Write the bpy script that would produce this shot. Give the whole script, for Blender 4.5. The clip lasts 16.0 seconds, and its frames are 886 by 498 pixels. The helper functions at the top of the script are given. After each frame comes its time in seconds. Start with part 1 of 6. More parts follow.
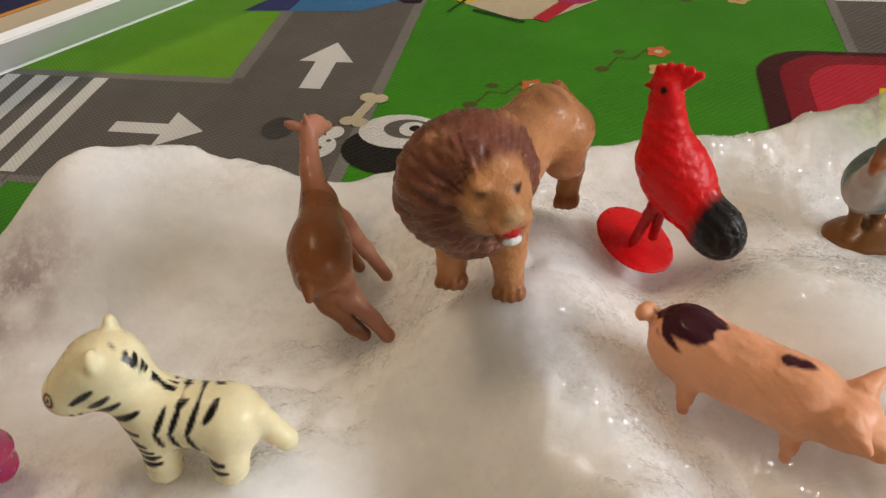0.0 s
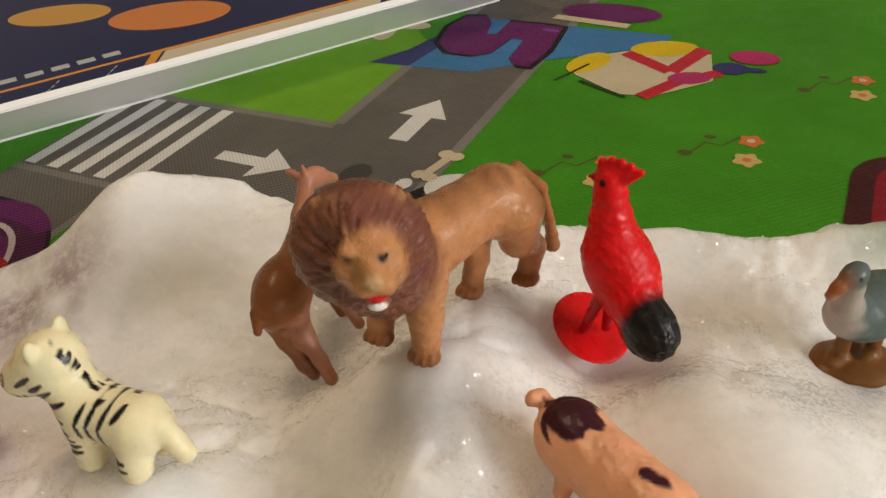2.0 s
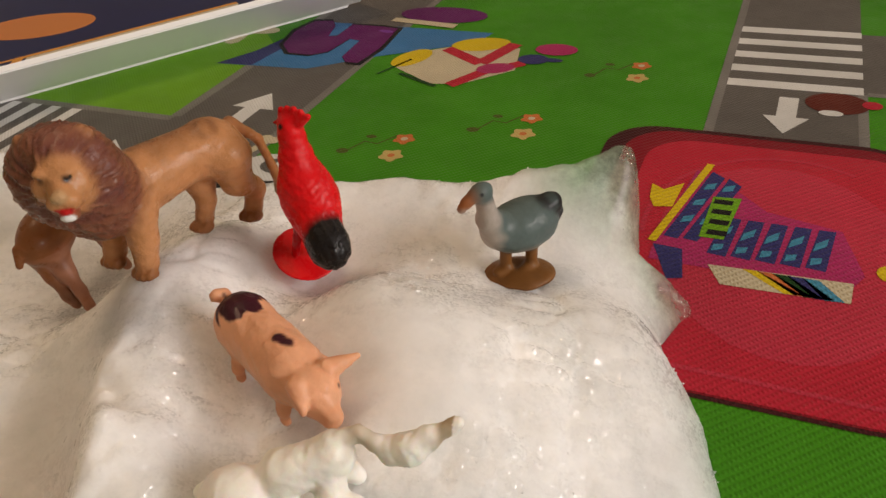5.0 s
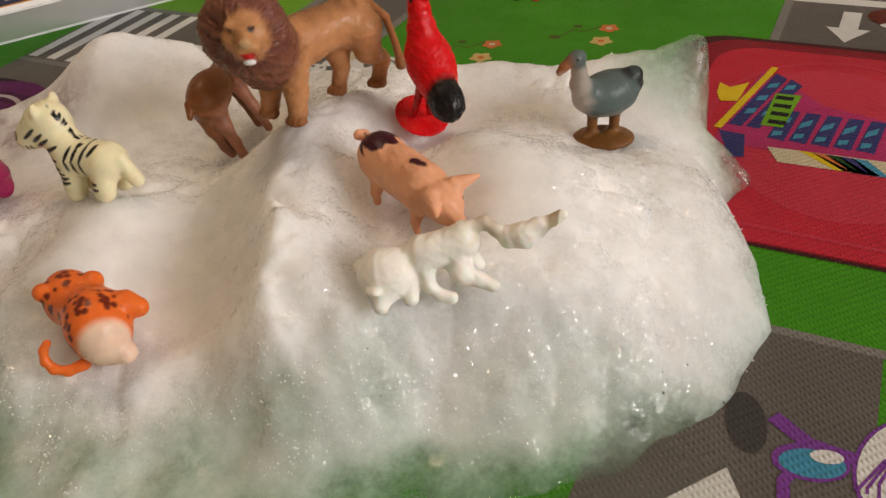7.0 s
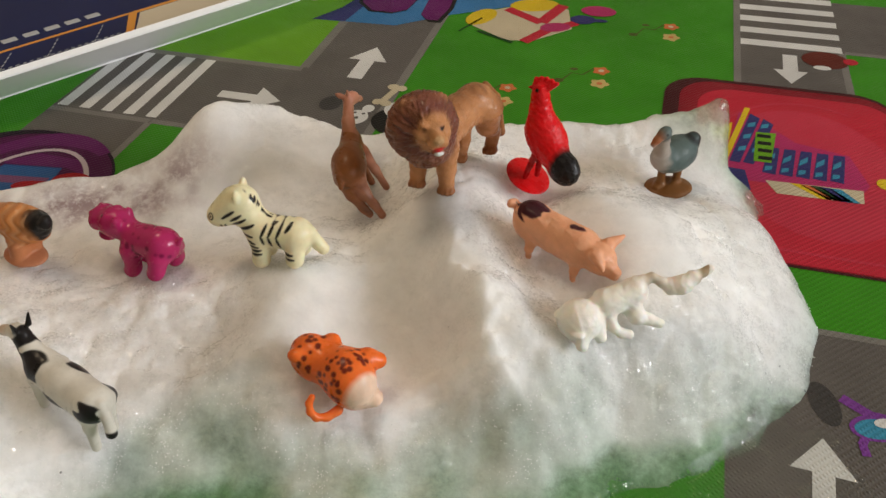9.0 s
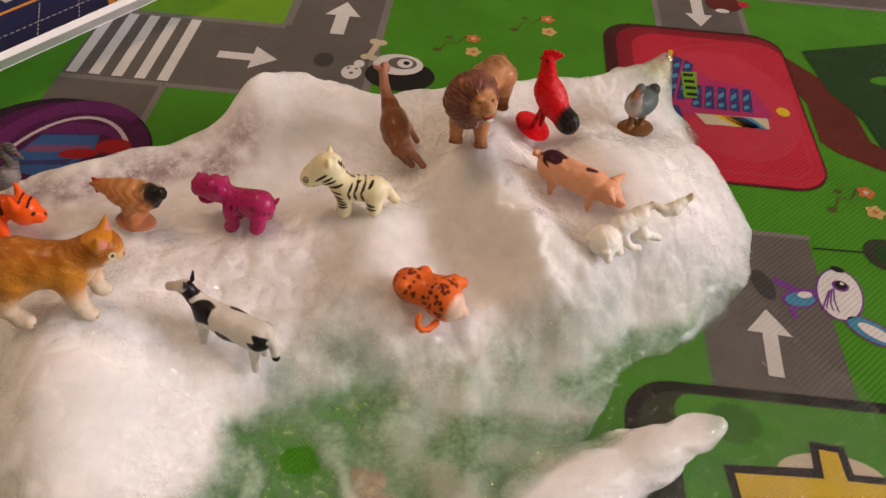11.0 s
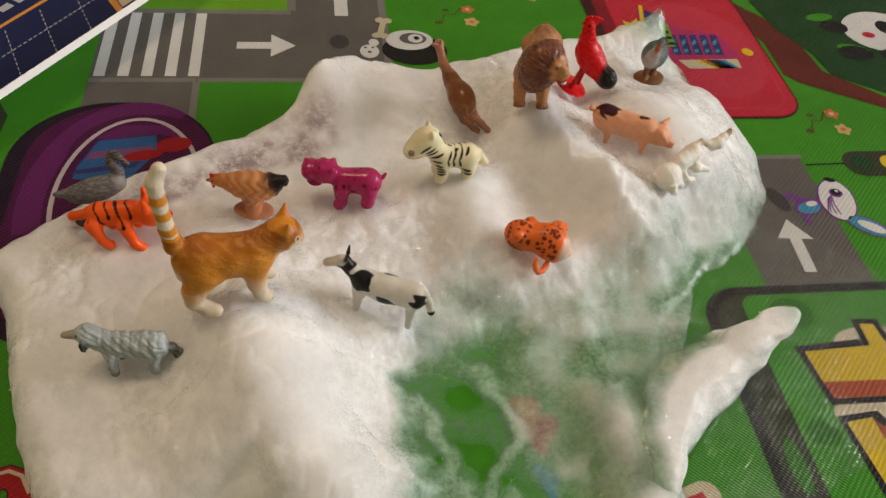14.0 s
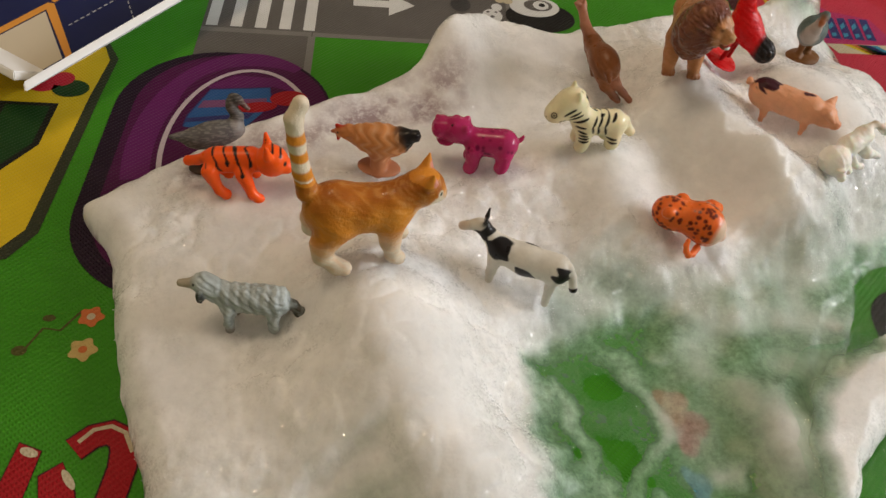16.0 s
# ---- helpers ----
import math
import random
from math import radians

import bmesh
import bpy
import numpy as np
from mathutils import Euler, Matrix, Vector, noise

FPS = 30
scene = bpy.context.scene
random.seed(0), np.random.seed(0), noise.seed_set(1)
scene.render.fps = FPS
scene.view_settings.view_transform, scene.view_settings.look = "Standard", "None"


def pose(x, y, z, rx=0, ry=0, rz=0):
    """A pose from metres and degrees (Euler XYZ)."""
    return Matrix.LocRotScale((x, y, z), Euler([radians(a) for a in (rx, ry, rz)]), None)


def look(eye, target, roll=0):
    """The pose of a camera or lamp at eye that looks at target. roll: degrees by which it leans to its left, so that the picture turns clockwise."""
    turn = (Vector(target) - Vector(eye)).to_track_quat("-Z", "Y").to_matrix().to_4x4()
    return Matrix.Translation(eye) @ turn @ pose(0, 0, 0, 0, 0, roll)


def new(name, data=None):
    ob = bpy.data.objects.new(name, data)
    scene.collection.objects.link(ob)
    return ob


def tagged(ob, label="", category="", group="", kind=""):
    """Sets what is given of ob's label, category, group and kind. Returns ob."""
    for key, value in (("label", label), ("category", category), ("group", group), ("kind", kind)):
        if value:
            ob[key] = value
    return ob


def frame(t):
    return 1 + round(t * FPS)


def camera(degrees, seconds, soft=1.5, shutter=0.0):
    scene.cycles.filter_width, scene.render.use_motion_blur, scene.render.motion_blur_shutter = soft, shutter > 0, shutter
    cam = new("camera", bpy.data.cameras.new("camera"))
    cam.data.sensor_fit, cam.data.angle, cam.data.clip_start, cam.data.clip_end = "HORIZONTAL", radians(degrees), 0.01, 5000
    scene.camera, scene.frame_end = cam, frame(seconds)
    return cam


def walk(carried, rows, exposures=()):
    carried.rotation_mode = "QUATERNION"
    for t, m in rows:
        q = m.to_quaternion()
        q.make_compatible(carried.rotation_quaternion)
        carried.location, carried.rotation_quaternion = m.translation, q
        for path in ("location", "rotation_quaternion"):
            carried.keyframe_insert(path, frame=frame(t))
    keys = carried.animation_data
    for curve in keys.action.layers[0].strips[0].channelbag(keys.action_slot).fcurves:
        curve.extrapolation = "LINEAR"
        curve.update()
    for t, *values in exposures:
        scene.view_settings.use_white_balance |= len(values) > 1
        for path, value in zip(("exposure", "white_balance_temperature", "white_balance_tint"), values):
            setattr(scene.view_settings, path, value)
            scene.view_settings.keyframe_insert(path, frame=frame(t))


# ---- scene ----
cam = camera(57.39, 16.0)
PATH = [
    (0, (0.01066, 0.01004, 0.18925), (-0.01290, 0.23911, -0.00302), -3.65),
    (0.5, (0.02987, 0.00854, 0.19174), (-0.01366, 0.23552, 0.00048), -4.42),
    (1, (0.03590, 0.00519, 0.18962), (-0.03726, 0.22869, 0.00335), -3.79),
    (1.5, (0.05073, 0.01110, 0.18628), (-0.04057, 0.23491, 0.00858), -4.08),
    (2, (0.07407, 0.01701, 0.19420), (-0.01891, 0.24344, 0.02075), -5.24),
    (2.5, (0.09239, 0.01965, 0.19615), (0.00495, 0.24748, 0.02166), -5.75),
    (3, (0.10951, 0.00887, 0.18855), (0.02945, 0.23567, 0.00923), -6.09),
    (3.5, (0.12509, 0.00582, 0.18946), (0.05057, 0.23382, 0.00927), -5.79),
    (3.7, (0.13496, 0.00604, 0.19174), (0.06173, 0.23593, 0.01345), -5.53),
    (5.8, (0.17210, -0.03771, 0.19484), (0.08359, 0.19489, 0.02733), -4.79),
    (6, (0.17623, -0.04468, 0.19373), (0.08211, 0.18393, 0.02379), -5.08),
    (6.5, (0.17506, -0.06237, 0.19108), (0.07664, 0.15925, 0.01445), -5.87),
    (7, (0.16195, -0.07849, 0.19559), (0.06841, 0.14194, 0.01485), -5.95),
    (7.5, (0.13419, -0.09532, 0.20662), (0.04883, 0.12661, 0.02370), -4.84),
    (8, (0.11065, -0.10452, 0.22003), (0.03464, 0.11962, 0.03569), -3.71),
    (8.5, (0.08565, -0.11476, 0.23663), (0.02683, 0.11344, 0.05098), -2.52),
    (9, (0.05702, -0.14182, 0.26840), (0.01998, 0.08653, 0.07738), -0.90),
    (9.2, (0.04620, -0.14970, 0.27842), (0.01498, 0.07720, 0.08466), -0.49),
    (11.3, (-0.04839, -0.21146, 0.35080), (-0.02308, -0.00795, 0.13185), 5.18),
    (11.5, (-0.05711, -0.21283, 0.35447), (-0.02721, -0.01223, 0.13341), 5.51),
    (12, (-0.08352, -0.21925, 0.36448), (-0.05009, -0.02287, 0.14017), 5.58),
    (12.5, (-0.11345, -0.22939, 0.37222), (-0.07865, -0.03537, 0.14607), 5.81),
    (13, (-0.13211, -0.23263, 0.37032), (-0.09540, -0.03854, 0.14452), 5.30),
    (13.5, (-0.15307, -0.23187, 0.37759), (-0.10582, -0.03688, 0.15455), 5.64),
    (14, (-0.17600, -0.22886, 0.36944), (-0.10860, -0.03738, 0.14855), 7.70),
    (14.5, (-0.20218, -0.23075, 0.36799), (-0.12563, -0.04076, 0.14880), 7.99),
    (15, (-0.22323, -0.23128, 0.35598), (-0.14775, -0.03920, 0.13825), 7.37),
    (15.5, (-0.22734, -0.22012, 0.33491), (-0.15957, -0.02789, 0.11479), 8.04),
    (16, (-0.21164, -0.20657, 0.32359), (-0.16315, -0.01079, 0.10152), 7.48),
]
# the clip's camera shifts its white balance a little on the way
BALANCE = [(0, 0.05, 6600, 10), (2, 0.05, 7000, 9), (3.5, -0.1, 7250, 13), (6, -0.14, 7300, 15), (7.5, -0.1, 6850, 12), (9, -0.02, 6500, 8), (11.3, 0.0, 7200, 25), (12, 0.0, 7250, 19), (13, 0.0, 6850, 11), (16, 0.0, 6620, 9)]
walk(cam, [(t, look(eye, target, roll)) for t, eye, target, roll in PATH], BALANCE)

# ---- light ----
CM = 0.01

world = bpy.data.worlds.new("sky")
scene.world = world
world.use_nodes = True
wn = world.node_tree.nodes
sky = wn.new("ShaderNodeTexSky")
sky.sky_type, sky.sun_disc = "NISHITA", False
sky.sun_elevation, sky.sun_rotation = radians(35), radians(80)
world.node_tree.links.new(sky.outputs[0], wn["Background"].inputs[0])
wn["Background"].inputs[1].default_value = 0.1


def area_lamp(name, eye, target, width, height, watts, colour):
    data = bpy.data.lights.new(name, "AREA")
    data.shape, data.size, data.size_y = "RECTANGLE", width, height
    data.energy, data.color = watts, colour
    ob = new(name, data)
    ob.matrix_world = look(eye, target)
    return ob


# daylight standing in the window's opening, and warm fill from an unseen, presumed ceiling lamp
area_lamp("window_daylight", (3.35, -0.4, 1.4), (0.0, 0.1, 0.0), 2.0, 1.0, 94.0, (0.97, 0.97, 1.0))
area_lamp("warm_fill_light", (-0.7, 0.5, 2.35), (-0.7, 0.5, 0.0), 0.6, 0.6, 15.0, (1.0, 0.76, 0.52))


# ---- materials ----
def material(name, colour=(0.5, 0.5, 0.5), rough=0.5, **more):
    m = bpy.data.materials.new(name)
    m.use_nodes = True
    b = m.node_tree.nodes["Principled BSDF"]
    b.inputs["Base Color"].default_value = (*colour, 1)
    b.inputs["Roughness"].default_value = rough
    for key, value in more.items():
        b.inputs[key.replace("_", " ")].default_value = value
    return m


def node(m, kind, **inputs):
    n = m.node_tree.nodes.new(kind)
    for key, value in inputs.items():
        n.inputs[key.replace("_", " ")].default_value = value
    return n


def link(m, a, b):
    m.node_tree.links.new(a, b)


def bsdf(m):
    return m.node_tree.nodes["Principled BSDF"]


def place_coords(m):
    return node(m, "ShaderNodeNewGeometry").outputs["Position"]


def noise_tex(m, scale, detail=4.0, rough=0.6):
    n = node(m, "ShaderNodeTexNoise", Scale=scale, Detail=detail, Roughness=rough)
    link(m, place_coords(m), n.inputs["Vector"])
    return n.outputs["Fac"]


def ramp(m, fac, lo, hi, a=0.0, b=1.0):
    n = node(m, "ShaderNodeMapRange")
    n.inputs[1].default_value, n.inputs[2].default_value = lo, hi
    n.inputs[3].default_value, n.inputs[4].default_value = a, b
    link(m, fac, n.inputs[0])
    return n.outputs[0]


def mixed(m, fac, a, b):
    n = m.node_tree.nodes.new("ShaderNodeMix")
    n.data_type = "RGBA"
    if isinstance(fac, float):
        n.inputs[0].default_value = fac
    else:
        link(m, fac, n.inputs[0])
    for socket, value in ((n.inputs[6], a), (n.inputs[7], b)):
        if isinstance(value, tuple):
            socket.default_value = (*value, 1)
        else:
            link(m, value, socket)
    return n.outputs[2]


def bumped(m, height, strength, distance):
    n = node(m, "ShaderNodeBump", Strength=strength, Distance=distance)
    link(m, height, n.inputs["Height"])
    return n


def weave(m):
    """The embossed weave of the mat: slanting stitches about 2 mm apart."""
    turn = node(m, "ShaderNodeMapping")
    turn.inputs["Rotation"].default_value = (0, 0, radians(-38))
    link(m, place_coords(m), turn.inputs["Vector"])
    out = []
    for axis, pitch in (("X", 185.0), ("Y", 120.0)):
        w = node(m, "ShaderNodeTexWave", Scale=pitch, Distortion=0.15)
        w.bands_direction = axis
        w.inputs["Detail Scale"].default_value = 3.0
        link(m, turn.outputs[0], w.inputs["Vector"])
        out.append(w.outputs["Fac"])
    mul = node(m, "ShaderNodeMath")
    mul.operation = "MULTIPLY"
    link(m, out[0], mul.inputs[0])
    link(m, out[1], mul.inputs[1])
    return mul.outputs[0]


def printed(name, colour, rough=0.48):
    """Ink on the woven plastic mat: faint blotches, scuffed gloss and the weave's relief."""
    m = material(name, colour, rough)
    b = bsdf(m)
    b.inputs["Specular IOR Level"].default_value = 0.19
    dark = tuple(c * 0.8 for c in colour)
    link(m, mixed(m, ramp(m, noise_tex(m, 14.0), 0.35, 0.7), dark, colour), b.inputs["Base Color"])
    link(m, ramp(m, noise_tex(m, 30.0), 0.3, 0.7, rough - 0.08, rough + 0.14), b.inputs["Roughness"])
    n = bumped(m, weave(m), 0.55, 0.0006)
    far = bumped(m, noise_tex(m, 9.0, 2.0), 0.2, 0.004)
    link(m, far.outputs[0], n.inputs["Normal"])
    link(m, n.outputs[0], b.inputs["Normal"])
    return m


GREEN = printed("mat_green", (0.047, 0.262, 0.009))
LIME = printed("mat_lime", (0.15, 0.38, 0.017))
GREY = printed("mat_grey", (0.128, 0.117, 0.107))
GREY_LIGHT = printed("mat_kerb_grey", (0.21, 0.2, 0.183))
WHITE = printed("mat_white", (0.72, 0.72, 0.7))
GLOSS_WHITE = printed("mat_pale_lilac", (0.55, 0.47, 0.52))
RED = printed("mat_red", (0.52, 0.02, 0.042))
CRIMSON = printed("mat_crimson", (0.36, 0.006, 0.012))
CARMINE = printed("mat_carmine", (0.24, 0.008, 0.018))
MAROON = printed("mat_maroon", (0.055, 0.008, 0.01))
PINK = printed("mat_pink", (0.54, 0.034, 0.066))
ROSE = printed("mat_rose", (0.44, 0.028, 0.13))
NAVY = printed("mat_navy", (0.035, 0.035, 0.15))
CYAN = printed("mat_cyan", (0.05, 0.27, 0.42))
BLUE = printed("mat_blue", (0.026, 0.105, 0.3))
AZURE = printed("mat_azure", (0.045, 0.19, 0.42))
PURPLE = printed("mat_purple", (0.07, 0.0025, 0.052))
MAUVE = printed("mat_mauve", (0.125, 0.01, 0.11))
VIOLET = printed("mat_violet", (0.2, 0.05, 0.3))
LILAC = printed("mat_lilac", (0.2, 0.07, 0.17))
PLUM = printed("mat_plum", (0.014, 0.003, 0.016))
YELLOW = printed("mat_yellow", (0.7, 0.5, 0.018))
ORANGE = printed("mat_orange", (0.62, 0.17, 0.05))
BLACK = printed("mat_black", (0.01, 0.009, 0.008))
OLIVE = printed("mat_olive", (0.034, 0.04, 0.02))
FERN = printed("mat_fern", (0.028, 0.165, 0.008))
LEAF = printed("mat_leaf", (0.009, 0.052, 0.01))
BROWN = printed("mat_brown", (0.12, 0.018, 0.01))
STEM = printed("mat_stem", (0.085, 0.085, 0.018))
RUST = printed("mat_rust", (0.42, 0.075, 0.02))
ASPHALT = printed("mat_dark_grey", (0.055, 0.052, 0.05))
STRAW = printed("mat_straw", (0.6, 0.44, 0.16))
CREAM = printed("mat_cream", (0.6, 0.52, 0.36))


def facets(m, scale, spread):
    """Normals of tiny crystal faces, each tilted its own way."""
    cells = node(m, "ShaderNodeTexVoronoi", Scale=scale)
    link(m, place_coords(m), cells.inputs["Vector"])
    off = node(m, "ShaderNodeVectorMath")
    off.operation = "SUBTRACT"
    off.inputs[1].default_value = (0.5, 0.5, 0.5)
    link(m, cells.outputs["Color"], off.inputs[0])
    grow = node(m, "ShaderNodeVectorMath")
    grow.operation = "SCALE"
    grow.inputs["Scale"].default_value = spread
    link(m, off.outputs[0], grow.inputs[0])
    total = node(m, "ShaderNodeVectorMath")
    link(m, grow.outputs[0], total.inputs[0])
    link(m, node(m, "ShaderNodeNewGeometry").outputs["Normal"], total.inputs[1])
    unit = node(m, "ShaderNodeVectorMath")
    unit.operation = "NORMALIZE"
    link(m, total.outputs[0], unit.inputs[0])
    return unit.outputs[0]


def times(m, a, b):
    n = node(m, "ShaderNodeMath")
    n.operation = "MULTIPLY"
    for value, socket in ((a, n.inputs[0]), (b, n.inputs[1])):
        if isinstance(value, float):
            socket.default_value = value
        else:
            link(m, value, socket)
    return n.outputs[0]


def plus(m, a, b):
    n = node(m, "ShaderNodeMath")
    link(m, a, n.inputs[0])
    link(m, b, n.inputs[1])
    return n.outputs[0]


def attribute(m, name):
    n = node(m, "ShaderNodeAttribute")
    n.attribute_name = name
    return n.outputs["Fac"]


def snow_material():
    """Crushed wet ice: milky depth, glinting crystals, and thin slush that lets the mat show through."""
    m = material("wet_ice", (0.8, 0.8, 0.78), 0.3, IOR=1.33)
    b = bsdf(m)
    b.subsurface_method = "BURLEY"
    crumbly, print_tint, dense = attribute(m, "crumbly"), attribute(m, "print_tint"), attribute(m, "icy")
    cloud = mixed(m, ramp(m, noise_tex(m, 24.0, 5.0, 0.6), 0.34, 0.66), (0.75, 0.755, 0.745), (0.94, 0.94, 0.935))
    # clear wet grains among the milky ones look greyer
    patch = ramp(m, noise_tex(m, 45.0, 5.0, 0.65), 0.42, 0.62)
    grains = ramp(m, noise_tex(m, 380.0, 5.0, 0.75), 0.4, 0.62, 0.0, 0.6)
    specks = mixed(m, times(m, times(m, patch, crumbly), grains), cloud, (0.69, 0.72, 0.69))
    mottle = times(m, print_tint, ramp(m, noise_tex(m, 240.0, 5.0, 0.75), 0.38, 0.55, 0.45, 1.0))
    # green light off the mat, put into the slush colour, greener where it thins
    bounce_tinted = mixed(m, ramp(m, dense, 0.35, 0.92, 0.75, 0.0), specks, (0.48, 0.76, 0.54))
    link(m, mixed(m, mottle, bounce_tinted, (0.24, 0.14, 0.155)), b.inputs["Base Color"])
    link(m, ramp(m, noise_tex(m, 120.0, 3.0), 0.35, 0.7, 0.25, 0.55), b.inputs["Roughness"])
    b.inputs["Subsurface Weight"].default_value = 1.0
    b.inputs["Subsurface Radius"].default_value = (1.0, 0.96, 0.9)
    b.inputs["Subsurface Scale"].default_value = 0.014
    b.inputs["Specular IOR Level"].default_value = 0.35
    soft = bumped(m, noise_tex(m, 75.0, 3.0), 0.2, 0.004)
    rub = bumped(m, noise_tex(m, 520.0, 5.0, 0.7), 0.4, 0.001)
    link(m, ramp(m, crumbly, 0.0, 1.0, 0.2, 0.4), rub.inputs["Strength"])
    link(m, soft.outputs[0], rub.inputs["Normal"])
    link(m, rub.outputs[0], b.inputs["Normal"])
    b.inputs["Coat Roughness"].default_value = 0.1
    b.inputs["Coat IOR"].default_value = 1.7
    link(m, facets(m, 1250.0, 1.5), b.inputs["Coat Normal"])
    link(m, times(m, ramp(m, noise_tex(m, 90.0, 3.0), 0.36, 0.56), ramp(m, crumbly, 0.15, 0.7, 0.3, 1.0)), b.inputs["Coat Weight"])
    # thin slush passes light on to the mat, and breaks up into grains as it thins
    # its green tint adds to that painted bounce off the mat
    glow = node(m, "ShaderNodeBsdfTranslucent", Color=(0.8, 0.95, 0.84, 1))
    milk = node(m, "ShaderNodeMixShader")
    link(m, ramp(m, dense, 0.35, 1.0, 0.15, 0.0), milk.inputs[0])
    link(m, b.outputs[0], milk.inputs[1])
    link(m, glow.outputs[0], milk.inputs[2])
    edge = times(m, ramp(m, dense, 0.45, 1.0, 1.0, 0.0), ramp(m, dense, 0.12, 0.4, 0.35, 1.0))
    coarse = times(m, edge, ramp(m, noise_tex(m, 75.0, 5.0, 0.6), 0.3, 0.7, -0.15, 0.15))
    fine = times(m, edge, ramp(m, noise_tex(m, 330.0, 4.0, 0.7), 0.32, 0.68, -0.09, 0.09))
    gaps = times(m, times(m, crumbly, patch), ramp(m, noise_tex(m, 430.0, 4.0, 0.7), 0.47, 0.66, 0.0, -0.06))
    clear = node(m, "ShaderNodeBsdfTransparent", Color=(0.9, 0.98, 0.92, 1))
    film = node(m, "ShaderNodeBsdfGlossy", Roughness=0.06)
    slick = bumped(m, noise_tex(m, 160.0, 3.0), 0.5, 0.003)
    link(m, slick.outputs[0], film.inputs["Normal"])
    wet = node(m, "ShaderNodeMixShader", Fac=0.05)
    link(m, clear.outputs[0], wet.inputs[1])
    link(m, film.outputs[0], wet.inputs[2])
    both = node(m, "ShaderNodeMixShader")
    link(m, ramp(m, plus(m, plus(m, dense, gaps), plus(m, coarse, fine)), 0.03, 0.96), both.inputs[0])
    link(m, wet.outputs[0], both.inputs[1])
    link(m, milk.outputs[0], both.inputs[2])
    link(m, both.outputs[0], m.node_tree.nodes["Material Output"].inputs["Surface"])
    return m


def crystal_material():
    """Wet grains of ice: frosted white, with mirror-bright faces."""
    m = material("grain_ice", (0.95, 0.96, 0.96), 0.1)
    bsdf(m).inputs["IOR"].default_value = 1.6
    link(m, mixed(m, noise_tex(m, 300.0, 2.0), (0.84, 0.85, 0.84), (0.95, 0.96, 0.96)), bsdf(m).inputs["Base Color"])
    return m


def water_material():
    """A thin film of meltwater over the mat, drawn tight over its weave."""
    m = material("meltwater", (1, 1, 1), 0.05)
    clear = node(m, "ShaderNodeBsdfTransparent", Color=(0.97, 0.98, 0.97, 1))
    film = node(m, "ShaderNodeBsdfGlossy", Roughness=0.05)
    dips = bumped(m, weave(m), 1.0, 0.0005)
    waves = bumped(m, noise_tex(m, 60.0, 2.0), 0.3, 0.004)
    link(m, waves.outputs[0], dips.inputs["Normal"])
    link(m, dips.outputs[0], film.inputs["Normal"])
    wet = node(m, "ShaderNodeMixShader", Fac=0.07)
    link(m, ramp(m, noise_tex(m, 22.0, 3.0), 0.4, 0.6, 0.045, 0.1), wet.inputs[0])
    link(m, clear.outputs[0], wet.inputs[1])
    link(m, film.outputs[0], wet.inputs[2])
    link(m, wet.outputs[0], m.node_tree.nodes["Material Output"].inputs["Surface"])
    return m


def toy_material(name, rough=0.35, fur=0.0, grain=500.0, waxy=0.0):
    """Moulded plastic whose paint comes with the mesh; fur: depth of the moulded hair."""
    m = material(name, (0.5, 0.5, 0.5), rough)
    b = bsdf(m)
    paint = node(m, "ShaderNodeAttribute")
    paint.attribute_name = "paint"
    worn = node(m, "ShaderNodeHueSaturation")
    link(m, paint.outputs["Color"], worn.inputs["Color"])
    link(m, ramp(m, noise_tex(m, 180.0, 5.0), 0.3, 0.7, 0.9, 1.06), worn.inputs["Value"])
    link(m, worn.outputs[0], b.inputs["Base Color"])
    link(m, ramp(m, noise_tex(m, 260.0, 3.0), 0.3, 0.7, rough - 0.1, rough + 0.14), b.inputs["Roughness"])
    b.inputs["Subsurface Weight"].default_value = waxy
    b.inputs["Subsurface Radius"].default_value = (1.0, 0.6, 0.4)
    b.inputs["Subsurface Scale"].default_value = 0.003
    b.inputs["Coat Weight"].default_value = 0.14
    b.inputs["Specular IOR Level"].default_value = 0.2
    b.inputs["Coat Roughness"].default_value = 0.07
    b.inputs["Coat IOR"].default_value = 1.4
    n = bumped(m, noise_tex(m, grain, 4.0), 0.35 + fur, 0.00035)
    link(m, n.outputs[0], b.inputs["Normal"])
    return m


# ---- meshes ----
def mesh_object(name, bm, mat, parent=None, smooth=False):
    me = bpy.data.meshes.new(name)
    bm.to_mesh(me)
    bm.free()
    me.materials.append(mat)
    if smooth:
        me.polygons.foreach_set("use_smooth", np.ones(len(me.polygons), bool))
    ob = new(name, me)
    if parent:
        ob.parent = parent
    return ob


def part(name, bm, mat, parent, label=""):
    return tagged(mesh_object(name, bm, mat, parent), label)


def box_bm(lo, hi, bevel=0.0):
    bm = bmesh.new()
    bmesh.ops.create_cube(bm, size=1)
    for v in bm.verts:
        v.co = Vector([(a + b) / 2 + c * (b - a) for a, b, c in zip(lo, hi, v.co)])
    if bevel:
        bmesh.ops.bevel(bm, geom=bm.edges[:], offset=bevel, segments=3, affect="EDGES")
    return bm


